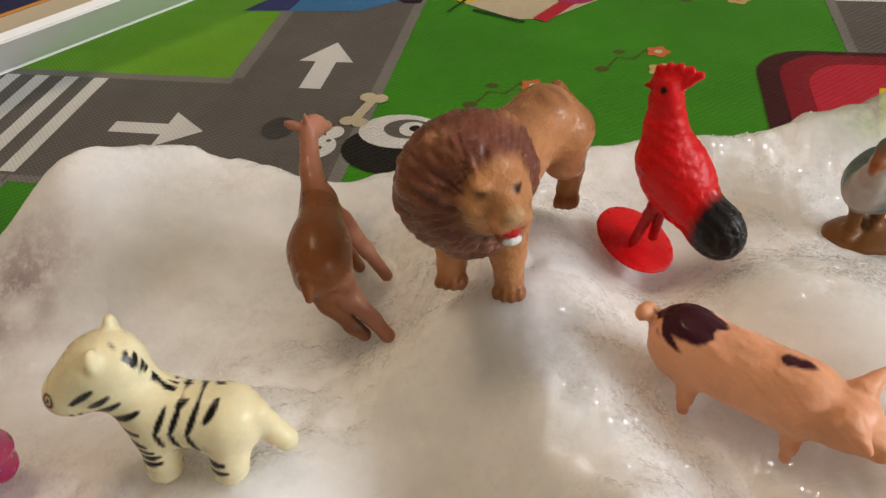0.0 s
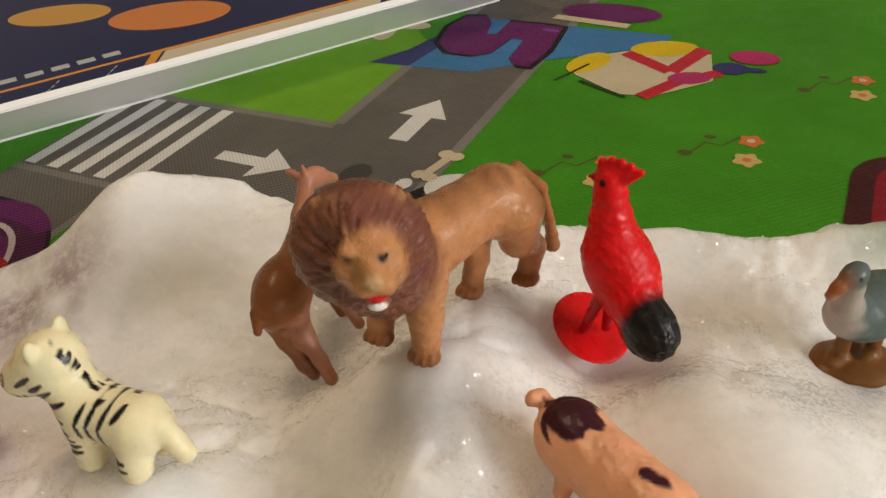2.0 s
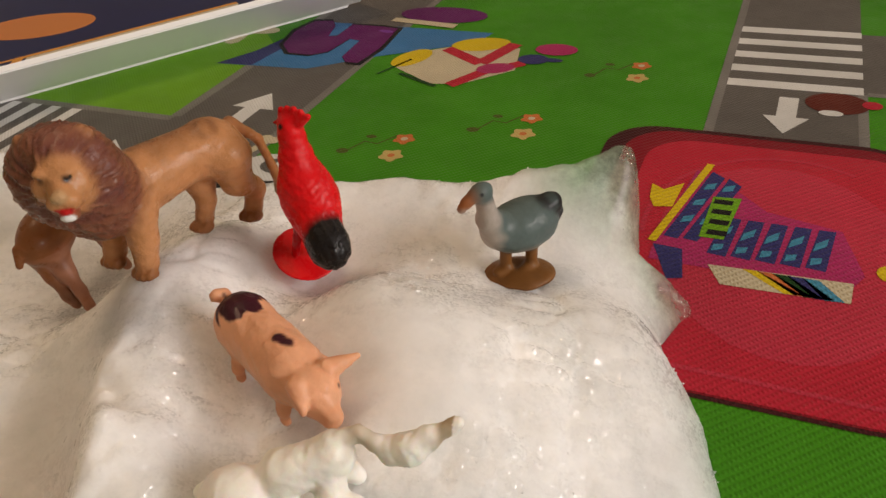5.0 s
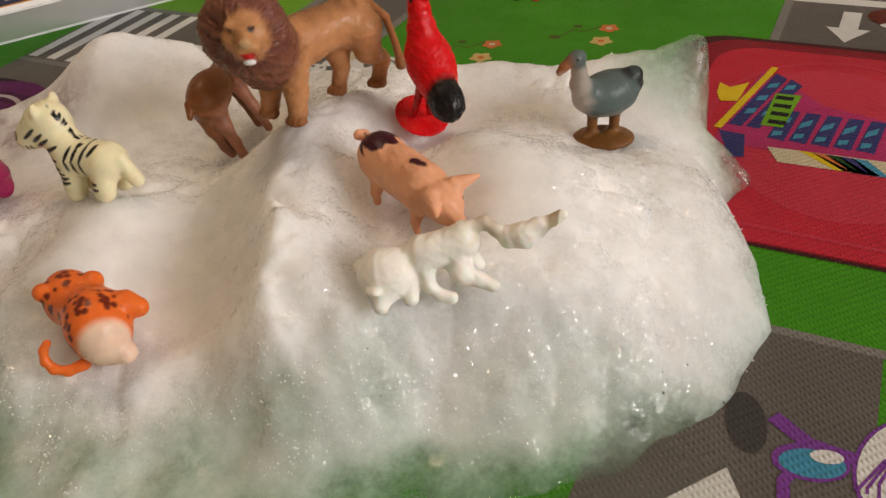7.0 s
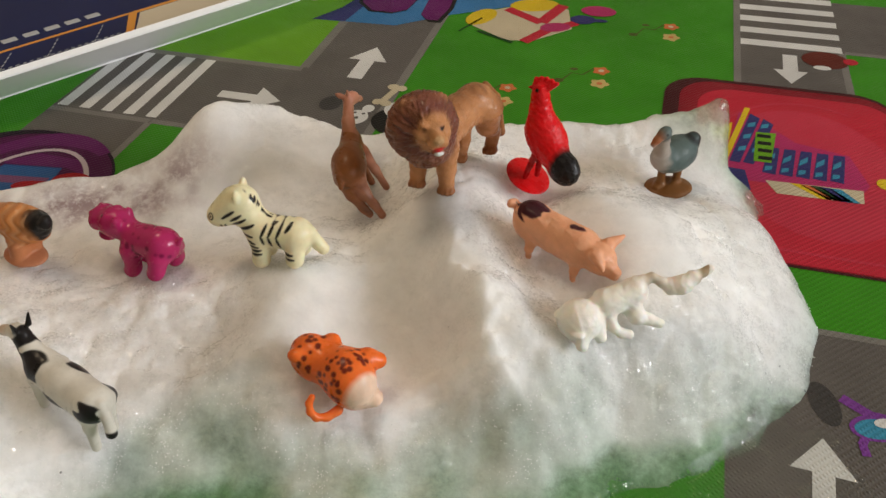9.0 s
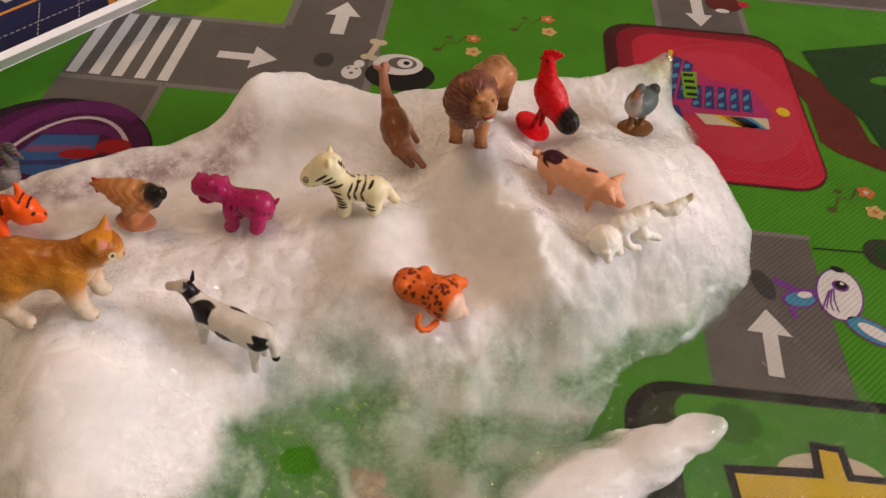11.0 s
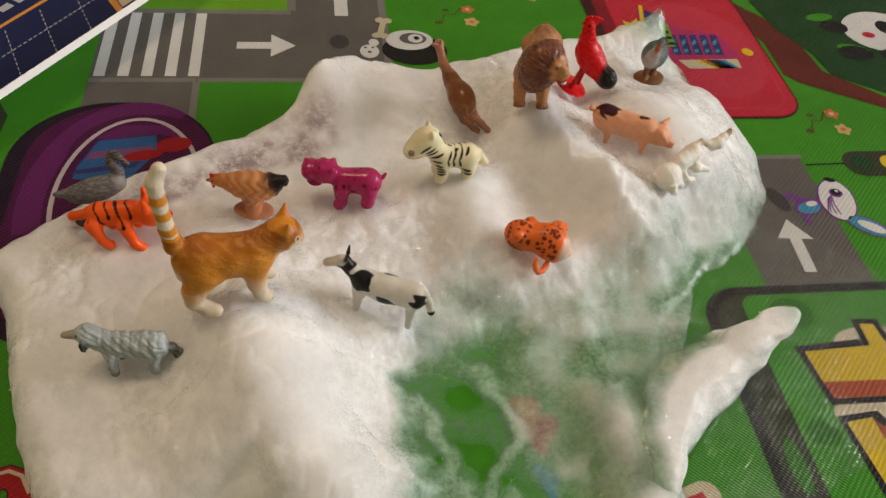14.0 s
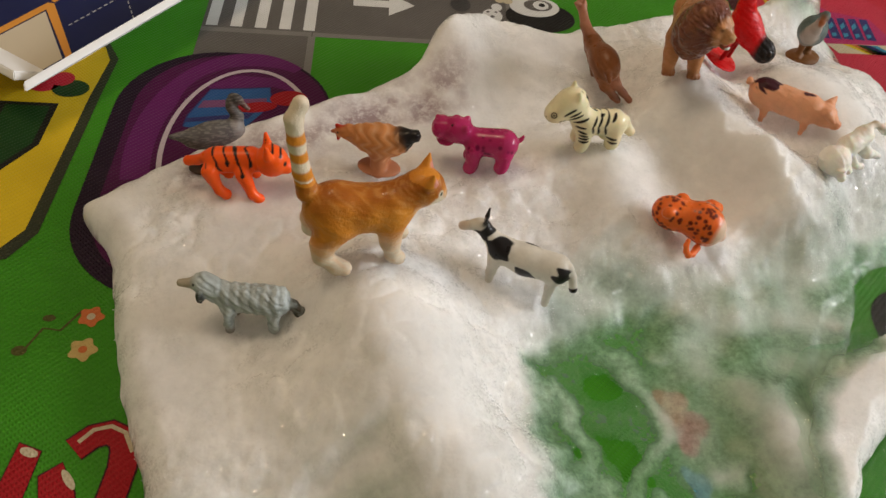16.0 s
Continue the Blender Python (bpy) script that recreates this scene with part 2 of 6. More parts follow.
# ---- the room ----
PLASTER = material("warm_plaster", (0.46, 0.42, 0.36), 0.9)
link(PLASTER, bumped(PLASTER, noise_tex(PLASTER, 40.0), 0.2, 0.002).outputs[0], bsdf(PLASTER).inputs["Normal"])
link(PLASTER, mixed(PLASTER, noise_tex(PLASTER, 3.0), (0.43, 0.39, 0.33), (0.49, 0.45, 0.39)), bsdf(PLASTER).inputs["Base Color"])
TILE = material("floor_tile", (0.36, 0.31, 0.26), 0.35)
link(TILE, mixed(TILE, noise_tex(TILE, 6.0), (0.3, 0.26, 0.22), (0.4, 0.35, 0.3)), bsdf(TILE).inputs["Base Color"])


def wall(name, lo, hi):
    return tagged(mesh_object(name, box_bm(lo, hi), PLASTER), "warm beige plastered room wall", "wall", kind="structure")


tagged(mesh_object("floor", box_bm((-2, -2, -0.104), (3.6, 2.4, -0.004)), TILE), "beige tiled room floor under the play mat", "floor", kind="structure")
tagged(mesh_object("ceiling", box_bm((-2, -2, 2.6), (3.6, 2.4, 2.7)), PLASTER), "plain pale plastered ceiling", "ceiling", kind="structure")
wall("wall_west", (-2.1, -2.1, -0.104), (-2, 2.5, 2.7))
wall("wall_north", (-2, 2.4, -0.104), (3.6, 2.5, 2.7))
wall("wall_south", (-2, -2.1, -0.104), (3.6, -2, 2.7))
wall("wall_east_sill", (3.6, -2.1, -0.104), (3.7, 2.5, 0.8))
wall("wall_east_head", (3.6, -2.1, 2.0), (3.7, 2.5, 2.7))
wall("wall_east_side", (3.6, -2.1, 0.8), (3.7, -1.6, 2.0))
wall("wall_east_corner", (3.6, 0.8, 0.8), (3.7, 2.5, 2.0))

# ---- the play mat and its printed pictures (centimetres, in the mat's own axes) ----
MAT_TURN = radians(-6.7)
mat_bm = box_bm((-1.0, -0.8, -0.004), (1.0, 1.0, 0.0), 0.0015)
play_mat = tagged(mesh_object("play_mat", mat_bm, GREEN), "green woven plastic children's play mat printed with roads", "play mat")
play_mat.rotation_euler = (0, 0, MAT_TURN)


def prints(name, shapes, mat, layer, label="", parent=None):
    """Flat ink shapes lying on the mat, each a closed outline in centimetres and an object of its own."""
    made = []
    for i, outline in enumerate(shapes):
        bm = bmesh.new()
        face = bm.faces.new([bm.verts.new((x * CM, y * CM, (layer + 0.15 * i) * 0.00006)) for x, y in outline])
        face.normal_update()
        if face.normal.z < 0:
            face.normal_flip()
        bmesh.ops.triangulate(bm, faces=bm.faces[:])
        made.append(part(name, bm, mat, parent or play_mat, label))
    return made[0]


def rect(x0, y0, x1, y1):
    return [(x0, y0), (x1, y0), (x1, y1), (x0, y1)]


def rounded(x0, y0, x1, y1, r, steps=8):
    out = []
    for cx, cy, start in ((x1 - r, y0 + r, -90), (x1 - r, y1 - r, 0), (x0 + r, y1 - r, 90), (x0 + r, y0 + r, 180)):
        for i in range(steps + 1):
            a = radians(start + 90 * i / steps)
            out.append((cx + r * math.cos(a), cy + r * math.sin(a)))
    return out


def oval(cx, cy, rx, ry=None, turn=0, steps=28, lobes=0, depth=0.0):
    out = []
    for i in range(steps):
        a = 2 * math.pi * i / steps
        k = 1 + depth * math.cos(lobes * a)
        x, y = k * rx * math.cos(a), k * (ry or rx) * math.sin(a)
        c, s = math.cos(radians(turn)), math.sin(radians(turn))
        out.append((cx + c * x - s * y, cy + s * x + c * y))
    return out


def stroke(points, width):
    """A band of even width along a line, as one closed outline."""
    left, right = [], []
    for i, (x, y) in enumerate(points):
        a, b = points[max(i - 1, 0)], points[min(i + 1, len(points) - 1)]
        dx, dy = b[0] - a[0], b[1] - a[1]
        n = math.hypot(dx, dy) or 1
        left.append((x - dy / n * width / 2, y + dx / n * width / 2))
        right.append((x + dy / n * width / 2, y - dx / n * width / 2))
    return left + right[::-1]


def arc(cx, cy, rx, ry, a0, a1, steps=20):
    return [(cx + rx * math.cos(radians(a0 + (a1 - a0) * i / steps)), cy + ry * math.sin(radians(a0 + (a1 - a0) * i / steps))) for i in range(steps + 1)]


def arrow(tip, tail, shaft, head, length):
    (x, y), (u, v) = tip, tail
    n = math.hypot(x - u, y - v)
    fx, fy = (x - u) / n, (y - v) / n
    at = lambda d, s: (x - fx * d - fy * s, y - fy * d + fx * s)  # noqa: E731
    return [at(0, 0), at(length, head), at(length, shaft), at(n, shaft), at(n, -shaft), at(length, -shaft), at(length, -head)]


# roads, their pale edges, zebra crossings and arrows
prints("lawn", [[(-45, 35), (-16.7, 35), (-16.7, 46.5), (-20, 50), (-45, 52)]], LIME, 1, "paler lime green lawn print")
road = prints("road", [rect(-31, 25.7, -9.1, 34.9), rect(-16.7, 34.9, -9.1, 60), rect(-31, 8, -23.4, 25.7)], GREY, 2, "grey printed road")
prints("road", [rect(13.2, 38, 20.6, 80), rect(20.6, 46.6, 60, 56)], GREY, 2, "grey printed road")
prints("road", [rect(12.6, 3.5, 20.1, 16.4)], GREY, 2, "grey printed road")
for shape in (rect(-31, 34.5, -16.7, 35.1), rect(-31, 25.4, -23.5, 25.9), rect(-23.4, 25.4, -9.1, 25.9), rect(-17.0, 35.1, -16.3, 60), rect(-9.5, 26, -8.9, 60),
              rect(13.0, 38, 13.5, 80), rect(20.3, 38, 20.8, 46.6), rect(20.8, 46.4, 60, 46.9), rect(-23.7, 8, -23.2, 25.4), rect(12.6, 16.2, 20.3, 16.6)):
    prints("road_edge", [shape], GREY_LIGHT, 3)
for i in range(5):
    prints("crossing_stripe", [rect(-30.75 + 1.66 * i, 26.1, -29.95 + 1.66 * i, 34.5)], WHITE, 4)
    prints("crossing_stripe", [rect(13.5, 46.5 + 2.2 * i, 20.6, 47.5 + 2.2 * i)], WHITE, 4)
prints("arrow", [arrow((-16.3, 30.1), (-20.8, 30.1), 0.45, 1.5, 1.9)], WHITE, 4)
prints("arrow", [arrow((-12.6, 39.4), (-12.6, 34.4), 0.55, 1.45, 2.2)], WHITE, 4)
prints("arrow", [arrow((16.8, 40.9), (16.9, 45.4), 0.5, 1.15, 2.0)], WHITE, 4)
prints("arrow", [arrow((16.4, 10.1), (16.1, 5.4), 0.42, 1.25, 1.8)], WHITE, 4)
prints("arrow", [arrow((26.0, 51.2), (31.0, 51.2), 0.5, 1.2, 2.0)], WHITE, 4)

# flowers with their curling stems
for x, y in ((-1.9, 34.6), (4.0, 38.6), (8.35, 47.2), (25.1, 20.3), (-32.0, -0.1)):
    prints("flower_stem", [stroke([(x - 2.6, y - 1.2), (x - 2.0, y + 0.3), (x - 1.2, y + 0.2), (x - 0.5, y + 1.4)], 0.12), oval(x - 2.7, y - 1.0, 0.35, 0.28), oval(x - 1.9, y + 0.9, 0.3, 0.2)], STEM, 3)
    prints("flower", [oval(x, y + 1.05, 0.55, lobes=5, depth=0.16, steps=40)], ORANGE, 4, "orange printed flower")
    prints("flower_centre", [oval(x, y + 1.05, 0.2)], CREAM, 5)
    prints("flower", [oval(x + 0.1, y - 0.85, 0.6, lobes=5, depth=0.16, steps=40)], STRAW, 4, "pale yellow printed flower")
    prints("flower_centre", [oval(x + 0.1, y - 0.85, 0.2)], ORANGE, 5)

# the red sign with its printed shop front
red_sign = prints("red_sign", [rounded(8.5, 20.8, 23.0, 40.3, 2.6)], MAROON, 5, "red rounded sign print with a shop front")
prints("sign_shade", [rounded(9.5, 21.0, 22.9, 39.9, 2.4)], CARMINE, 6, "", red_sign)
prints("sign_field", [rounded(10.7, 21.1, 22.8, 39.0, 2.3)], RED, 7, "", red_sign)
prints("sign_glow", [oval(17.4, 30.2, 5.0, 6.9, 8)], PINK, 8, "", red_sign)
prints("sign_line", [stroke(arc(17.3, 31.3, 5.6, 6.7, 190, 60, 24), 0.22), stroke([(11.5, 22.2), (20.8, 22.0), (22.0, 23.2), (22.3, 32)], 0.22)], PINK, 9, "", red_sign)
prints("shop_wall", [[(13.3, 36), (14.6, 35.2), (16.6, 33.0), (19.6, 32.2), (20.4, 29.2), (19.8, 28.0), (12.4, 28.2), (12.4, 30)]], ROSE, 10, "", red_sign)
prints("shop_roof", [stroke([(13.85, 36.7), (12.3, 29.5)], 0.35), [(12.9, 34.6), (12.1, 33.8), (11.5, 34.2), (11.6, 33.0), (11.9, 32.2), (12.7, 32.4)]], YELLOW, 12, "", red_sign)
for i in range(2):
    x = 13.7 + 0.8 * i
    prints("shop_window", [[(x + 0.3, 36 - 0.5 * i), (x + 0.9, 35.5 - 0.6 * i), (x - 0.4, 29.9), (x - 1.0, 30.0)]], NAVY, 11, "", red_sign)
    for j in range(3):
        y = 31.2 + 1.5 * j
        prints("window_glint", [[(x - 0.5 + 0.3 * j, y), (x - 0.05 + 0.3 * j, y + 0.2), (x + 0.02 + 0.3 * j, y + 0.75), (x - 0.42 + 0.3 * j, y + 0.5)]], CYAN, 12, "", red_sign)
prints("shop_window", [[(12.4, 29.3), (13.6, 29.2), (13.9, 27.2), (13.3, 27.0)]], NAVY, 11, "", red_sign)
prints("sign_board", [[(14.3, 33.7), (15.5, 33.8), (15.1, 30.3), (14.1, 30.3)]], LIME, 13, "", red_sign)
for j in range(4):
    prints("unread_bar", [[(14.35, 30.55 + 0.85 * j), (15.15, 30.55 + 0.85 * j), (15.2, 30.95 + 0.85 * j), (14.4, 30.95 + 0.85 * j)]], BLACK, 14, "", red_sign)
for i in range(5):
    x = 14.9 + 0.93 * i
    prints("shop_window", [[(x + 0.1, 32.1), (x + 0.75, 32.1), (x + 0.4, 29.1), (x - 0.35, 29.2)]], NAVY, 11, "", red_sign)
    prints("window_glint", [[(x - 0.1, 30.4), (x + 0.4, 30.9), (x + 0.48, 31.5), (x, 31.0)], [(x - 0.2, 29.4), (x + 0.2, 29.6), (x + 0.25, 30.0), (x - 0.15, 29.9)]], CYAN, 12, "", red_sign)
prints("rainbow", [[(14.7, 28.4), (20.0, 28.6), (19.9, 27.3), (15.3, 27.2)]], CREAM, 11, "", red_sign)
for i, ink in enumerate((YELLOW, ORANGE, LEAF, NAVY, CYAN)):
    prints("rainbow_band", [[(16.0 + 0.55 * i, 28.45), (16.6 + 0.55 * i, 28.45), (18.3 + 0.35 * i, 27.3), (17.6 + 0.35 * i, 27.25)]], ink, 12, "", red_sign)
prints("moon", [oval(21.3, 29.6, 0.5, 0.55)], YELLOW, 11, "", red_sign)

# the purple sign with a book and balls
purple_sign = prints("purple_sign", [rounded(-34.7, 2.0, -21.6, 23.0, 6.0, 12)], PLUM, 5, "purple rounded sign print with a book")
prints("sign_field", [rounded(-33.6, 2.6, -21.8, 22.7, 5.6, 12)], PURPLE, 6, "", purple_sign)
prints("sign_band", [stroke(arc(-27.0, 13.5, 5.4, 8.7, 200, 60, 24), 1.6)], MAUVE, 7, "", purple_sign)
prints("sign_inside", [rounded(-31.0, 4, -22.0, 21.6, 4.2)], PURPLE, 8, "", purple_sign)
prints("sign_line", [stroke(arc(-26.75, 13.6, 4.4, 7.5, 200, 10, 30), 0.3)], GLOSS_WHITE, 10, "", purple_sign)
prints("sign_floor", [[(-29.6, 19.2), (-27.9, 20.5), (-24.6, 20.4), (-23.6, 18.9), (-25.4, 19.5), (-29.3, 19.0)]], MAUVE, 9, "", purple_sign)
prints("book", [[(-30.3, 15.2), (-30.2, 16.3), (-29.25, 18.9), (-25.6, 19.4), (-25.3, 17.7), (-27.0, 14.8)]], BLUE, 10, "", purple_sign)
prints("book_page", [[(-29.75, 17.0), (-29.5, 17.75), (-25.7, 18.3), (-25.6, 17.6)]], LILAC, 11, "", purple_sign)
prints("book_edge", [[(-30.25, 15.6), (-30.2, 16.0), (-26.3, 16.8), (-26.6, 16.2)], stroke([(-30.3, 15.2), (-30.2, 16.3), (-29.25, 18.9), (-25.6, 19.4), (-25.3, 17.7)], 0.1)], NAVY, 11, "", purple_sign)
prints("ball", [oval(-26.2, 17.35, 1.25, 0.5, 12)], CRIMSON, 12, "", purple_sign)
prints("ball", [oval(-24.35, 18.4, 1.15, 0.75, 10)], CRIMSON, 12, "", purple_sign)

# the black-edged sign with its cut-off yellow letters
letter_sign = prints("letter_sign", [rounded(7.8, -40, 40, 4.4, 2.6)], BLACK, 5, "black-edged green sign print with yellow letters")
prints("sign_field", [rounded(8.5, -40, 39, 3.8, 2.2)], OLIVE, 6, "", letter_sign)
prints("sign_inside", [rounded(10.4, -40, 38, 3.7, 1.0)], GREEN, 7, "", letter_sign)
prints("sign_spot", [oval(13.3, 2.2, 1.4, 1.2), oval(11.6, -5.8, 1.0, 0.8), oval(9.4, -7.6, 0.5, 1.6)], FERN, 8, "", letter_sign)
prints("cloud", [oval(17.6, -0.2, 2.6, 1.2), oval(15.0, -4.8, 2.2, 1.0)], CREAM, 8, "", letter_sign)
prints("letter_edge", [[(12.4, -0.2), (16.8, 0.1), (16.9, 1.6), (18.6, 1.5), (18.7, 0.0), (30, 0.1), (30, -4.3), (12.9, -4.2)]], BLACK, 9, "", letter_sign)
prints("letter_face", [[(12.9, -0.6), (17.2, -0.4), (17.3, 1.2), (18.2, 1.1), (18.3, -0.4), (30, -0.3), (30, -3.0), (13.1, -2.7)]], YELLOW, 10, "", letter_sign)
prints("letter_foot", [[(13.1, -2.7), (30, -3.0), (30, -3.9), (13.3, -3.8)]], RUST, 10, "", letter_sign)
prints("letter_edge", [[(12.9, -4.9), (15.4, -4.7), (16.2, -6.2), (15.6, -10.6), (13.4, -10.4)]], BLACK, 9, "", letter_sign)
prints("letter_face", [[(13.3, -5.3), (14.9, -5.1), (15.2, -10.0), (13.8, -9.9)]], YELLOW, 10, "", letter_sign)
prints("letter_foot", [[(14.95, -5.2), (15.8, -6.3), (15.3, -10.2), (15.2, -10.0)]], RUST, 10, "", letter_sign)
tongue = prints("tongue_print", [stroke([(0.6, -9.9), (3.7, -8.9)], 1.7), oval(3.8, -8.87, 0.85)], CREAM, 11, "white and red tongue-shaped print")
prints("tongue_inner", [stroke([(2.9, -9.1), (3.8, -8.85)], 0.55)], RED, 12, "", tongue)

under = prints("red_picture", [oval(-3.9, -4.4, 0.9, 1.3, 15, lobes=3, depth=0.3)], RED, 5, "red print under the slush")
prints("pink_patch", [oval(-4.3, -3.2, 0.7, 0.9, 30, lobes=3, depth=0.25)], ORANGE, 6, "", under)
prints("blue_patch", [oval(-4.0, -7.3, 0.5, 0.9, 20, lobes=3, depth=0.3)], CYAN, 6, "", under)
prints("orange_dot", [oval(5.6, 1.7, 0.45, 0.35)], ORANGE, 5)

# small pictures: the animals among them are kept to plain shapes
blob = prints("black_and_white_picture", [oval(-7.0, 29.6, 2.6, 2.0)], BLACK, 5, "black and white rounded picture print")
prints("white_patch", [oval(-7.3, 31.0, 1.9, 1.4), oval(-10.6, 29.4, 0.75, 0.9), oval(-10.2, 30.6, 0.4, 0.5)], WHITE, 6, "", blob)
prints("dark_patch", [oval(-7.0, 31.2, 1.1, 0.8), oval(-10.6, 29.3, 0.16), oval(-10.3, 29.9, 0.12), oval(-10.9, 29.9, 0.13)], GREY, 7, "", blob)
prints("pale_dot", [oval(-6.8, 31.2, 0.6)], WHITE, 8, "", blob)
prints("dark_dot", [oval(-6.7, 31.25, 0.25)], BLACK, 9, "", blob)
prints("bone", [stroke([(-9.6, 31.8), (-9.2, 33.6)], 0.5), oval(-9.9, 31.6, 0.38), oval(-9.3, 31.5, 0.38), oval(-9.5, 33.8, 0.4), oval(-8.9, 33.7, 0.4)], CREAM, 9, "", blob)
prints("dark_oval", [oval(-12.9, 30.7, 0.75, 0.95)], ASPHALT, 5)
prints("dark_oval", [oval(16.6, 12.0, 0.6, 1.2, 15)], ASPHALT, 4)
hare = prints("white_oval_picture", [oval(21.0, 11.85, 1.38, 2.12, -14)], VIOLET, 5, "white and blue oval picture print")
prints("white_patch", [oval(21.0, 11.85, 1.26, 2.0, -14)], WHITE, 7, "", hare)
prints("violet_patch", [oval(22.1, 9.25, 1.5, 0.82, -35), stroke([(19.6, 11.7), (18.4, 11.8), (17.3, 12.5)], 0.5), oval(18.5, 11.15, 1.05, 0.68, 15), stroke([(18.2, 10.9), (17.9, 10.2), (18.0, 9.6)], 0.35)], VIOLET, 6, "", hare)
prints("blue_patch", [oval(22.1, 9.25, 1.38, 0.7, -35), oval(18.55, 11.12, 0.9, 0.52, 15)], CYAN, 7, "", hare)
prints("white_patch", [oval(22.3, 9.15, 1.0, 0.42, -35), oval(18.9, 11.5, 0.45, 0.25, 15)], WHITE, 8, "", hare)
prints("dark_dot", [oval(21.2, 12.5, 0.5, 0.44)], VIOLET, 8, "", hare)
prints("dark_dot", [oval(21.22, 12.55, 0.36, 0.32), oval(21.35, 13.85, 0.42, 0.24, -15)], BLACK, 9, "", hare)
prints("pale_dot", [oval(21.32, 12.68, 0.12)], WHITE, 10, "", hare)
for k in range(4):
    prints("thin_line", [stroke([(20.75 - 0.12 * k, 12.3 - 0.1 * k), (20.55 - 0.28 * k, 11.3 - 0.25 * k), (20.6 - 0.3 * k, 10.4 + 0.1 * k)], 0.09)], VIOLET, 9, "", hare)
signal = prints("traffic_light", [rounded(23.4, 14.2, 31.5, 16.9, 1.3)], OLIVE, 5, "dark printed traffic light")
for x, ink in ((24.8, LEAF), (27.2, YELLOW), (29.6, RED)):
    prints("lens", [oval(x, 15.55, 0.85)], ink, 6, "", signal)
prints("signal_pole", [stroke([(20.3, 15.5), (23.5, 15.6)], 0.15)], BLACK, 4)
hedge = prints("brown_round_picture", [oval(19.3, 45.1, 1.6, 1.35)], BROWN, 6, "brown rounded picture print with a red nose")
prints("nose", [oval(21.0, 45.2, 0.5)], RED, 7, "", hedge)
prints("pale_patch", [oval(19.0, 43.8, 0.6, 0.35)], WHITE, 7, "", hedge)
tree = prints("tree_print", [[(19.9, 34.5), (22.3, 34.5), (23.4, 31.0), (23.3, 26.5), (24.2, 25.4), (32, 21.0), (32.5, 22.2), (27, 27), (26.5, 33), (22.5, 38.0)]], BROWN, 4, "printed tree with a red-brown trunk")
prints("tree_crown", [[(24.6, 38.5), (32.3, 41), (45, 38), (42, 30), (33.5, 22.5), (27.6, 26.4), (27.2, 29.5), (25.4, 33.0)]], LEAF, 5, "", tree)
prints("tree_light", [oval(30.5, 35.2, 1.4, 0.6, 10), oval(31.5, 30.2, 1.5, 0.7, -15), oval(34.5, 33.2, 1.2, 0.5)], GREEN, 6, "", tree)
bear = prints("white_round_picture", [oval(35.6, 33.0, 3.8, 3.2, 10)], WHITE, 7, "white rounded picture print with dark patches")
prints("dark_patch", [oval(31.2, 33.6, 1.3, 1.0), oval(31.4, 29.6, 1.6, 1.1), oval(36.3, 33.6, 0.9, 1.1), oval(34.8, 29.3, 1.2, 0.9)], BLACK, 8, "", bear)
prints("red_patch", [oval(34.0, 32.4, 0.6, 0.45)], RED, 8, "", bear)
numeral = prints("numeral_print", [[(-19.3, 43.0), (-17.8, 45.6), (-16.0, 52), (-2.5, 52), (-3.0, 50), (-9, 46.2), (-12.5, 43.4)]], AZURE, 5, "purple numeral print on a blue ground")
prints("numeral_shade", [[(-19.3, 43.0), (-17.8, 45.6), (-17.0, 48.5), (-15.9, 48.0), (-16.6, 43.2)]], NAVY, 6, "", numeral)
FIVE = [(-15.6, 52.0), (-16.1, 49.9), (-15.5, 47.1), (-14.2, 45.7), (-12.4, 45.7), (-11.5, 46.5), (-11.2, 49.0), (-10.3, 48.8), (-10.1, 45.8), (-9.4, 45.0), (-8.5, 45.0), (-8.2, 47.7), (-8.6, 51.6),
        (-10.1, 51.8), (-12.4, 51.8), (-12.4, 49.4), (-13.0, 49.2), (-13.5, 51.2), (-14.3, 52.3)]
FIVE = [(x - 1.0, y) for x, y in FIVE]
prints("numeral_edge", [[(-13.1 + 1.09 * (x + 13.1), 48.6 + 1.09 * (y - 48.6)) for x, y in FIVE]], BLACK, 7, "", numeral)
prints("numeral_face", [FIVE], MAUVE, 8, "", numeral)
prints("numeral_shade", [oval(-7.4, 55.0, 3.4, 1.7)], MAUVE, 8, "", numeral)
prints("pale_band", [stroke([(-10.8, 53.4), (-5.6, 52.8)], 0.8)], CREAM, 9, "", numeral)
prints("numeral_glint", [oval(-10.2, 50.9, 0.6, 0.25, -10)], VIOLET, 9, "", numeral)
star = prints("star_print", [oval(-21.5, 49.5, 2.4, lobes=5, depth=0.35, steps=40)], CREAM, 5, "pale star print")
toyprint = prints("aeroplane_print", [[(-6.6, 44.8), (-3.5, 42.9), (-1.6, 43.2), (1.0, 46.0), (0.2, 49.6), (-3.0, 50.0), (-7.0, 47.2)]], CREAM, 5, "brightly coloured aeroplane picture print")
prints("yellow_patch", [oval(-6.3, 46.6, 1.0, 1.7, -20), oval(-2.6, 49.8, 2.0, 1.2, 20)], YELLOW, 6, "", toyprint)
prints("red_patch", [stroke([(-2.2, 42.9), (-0.8, 45.4), (1.2, 47.2)], 0.9), stroke([(-4.6, 48.6), (-1.5, 46.6)], 0.9), stroke([(-1.5, 46.6), (-0.3, 50.3)], 1.0)], RED, 7, "", toyprint)
prints("pink_patch", [oval(-0.3, 46.0, 1.2, 0.8, 25), oval(2.6, 49.8, 1.4, 1.0)], ROSE, 8, "", toyprint)
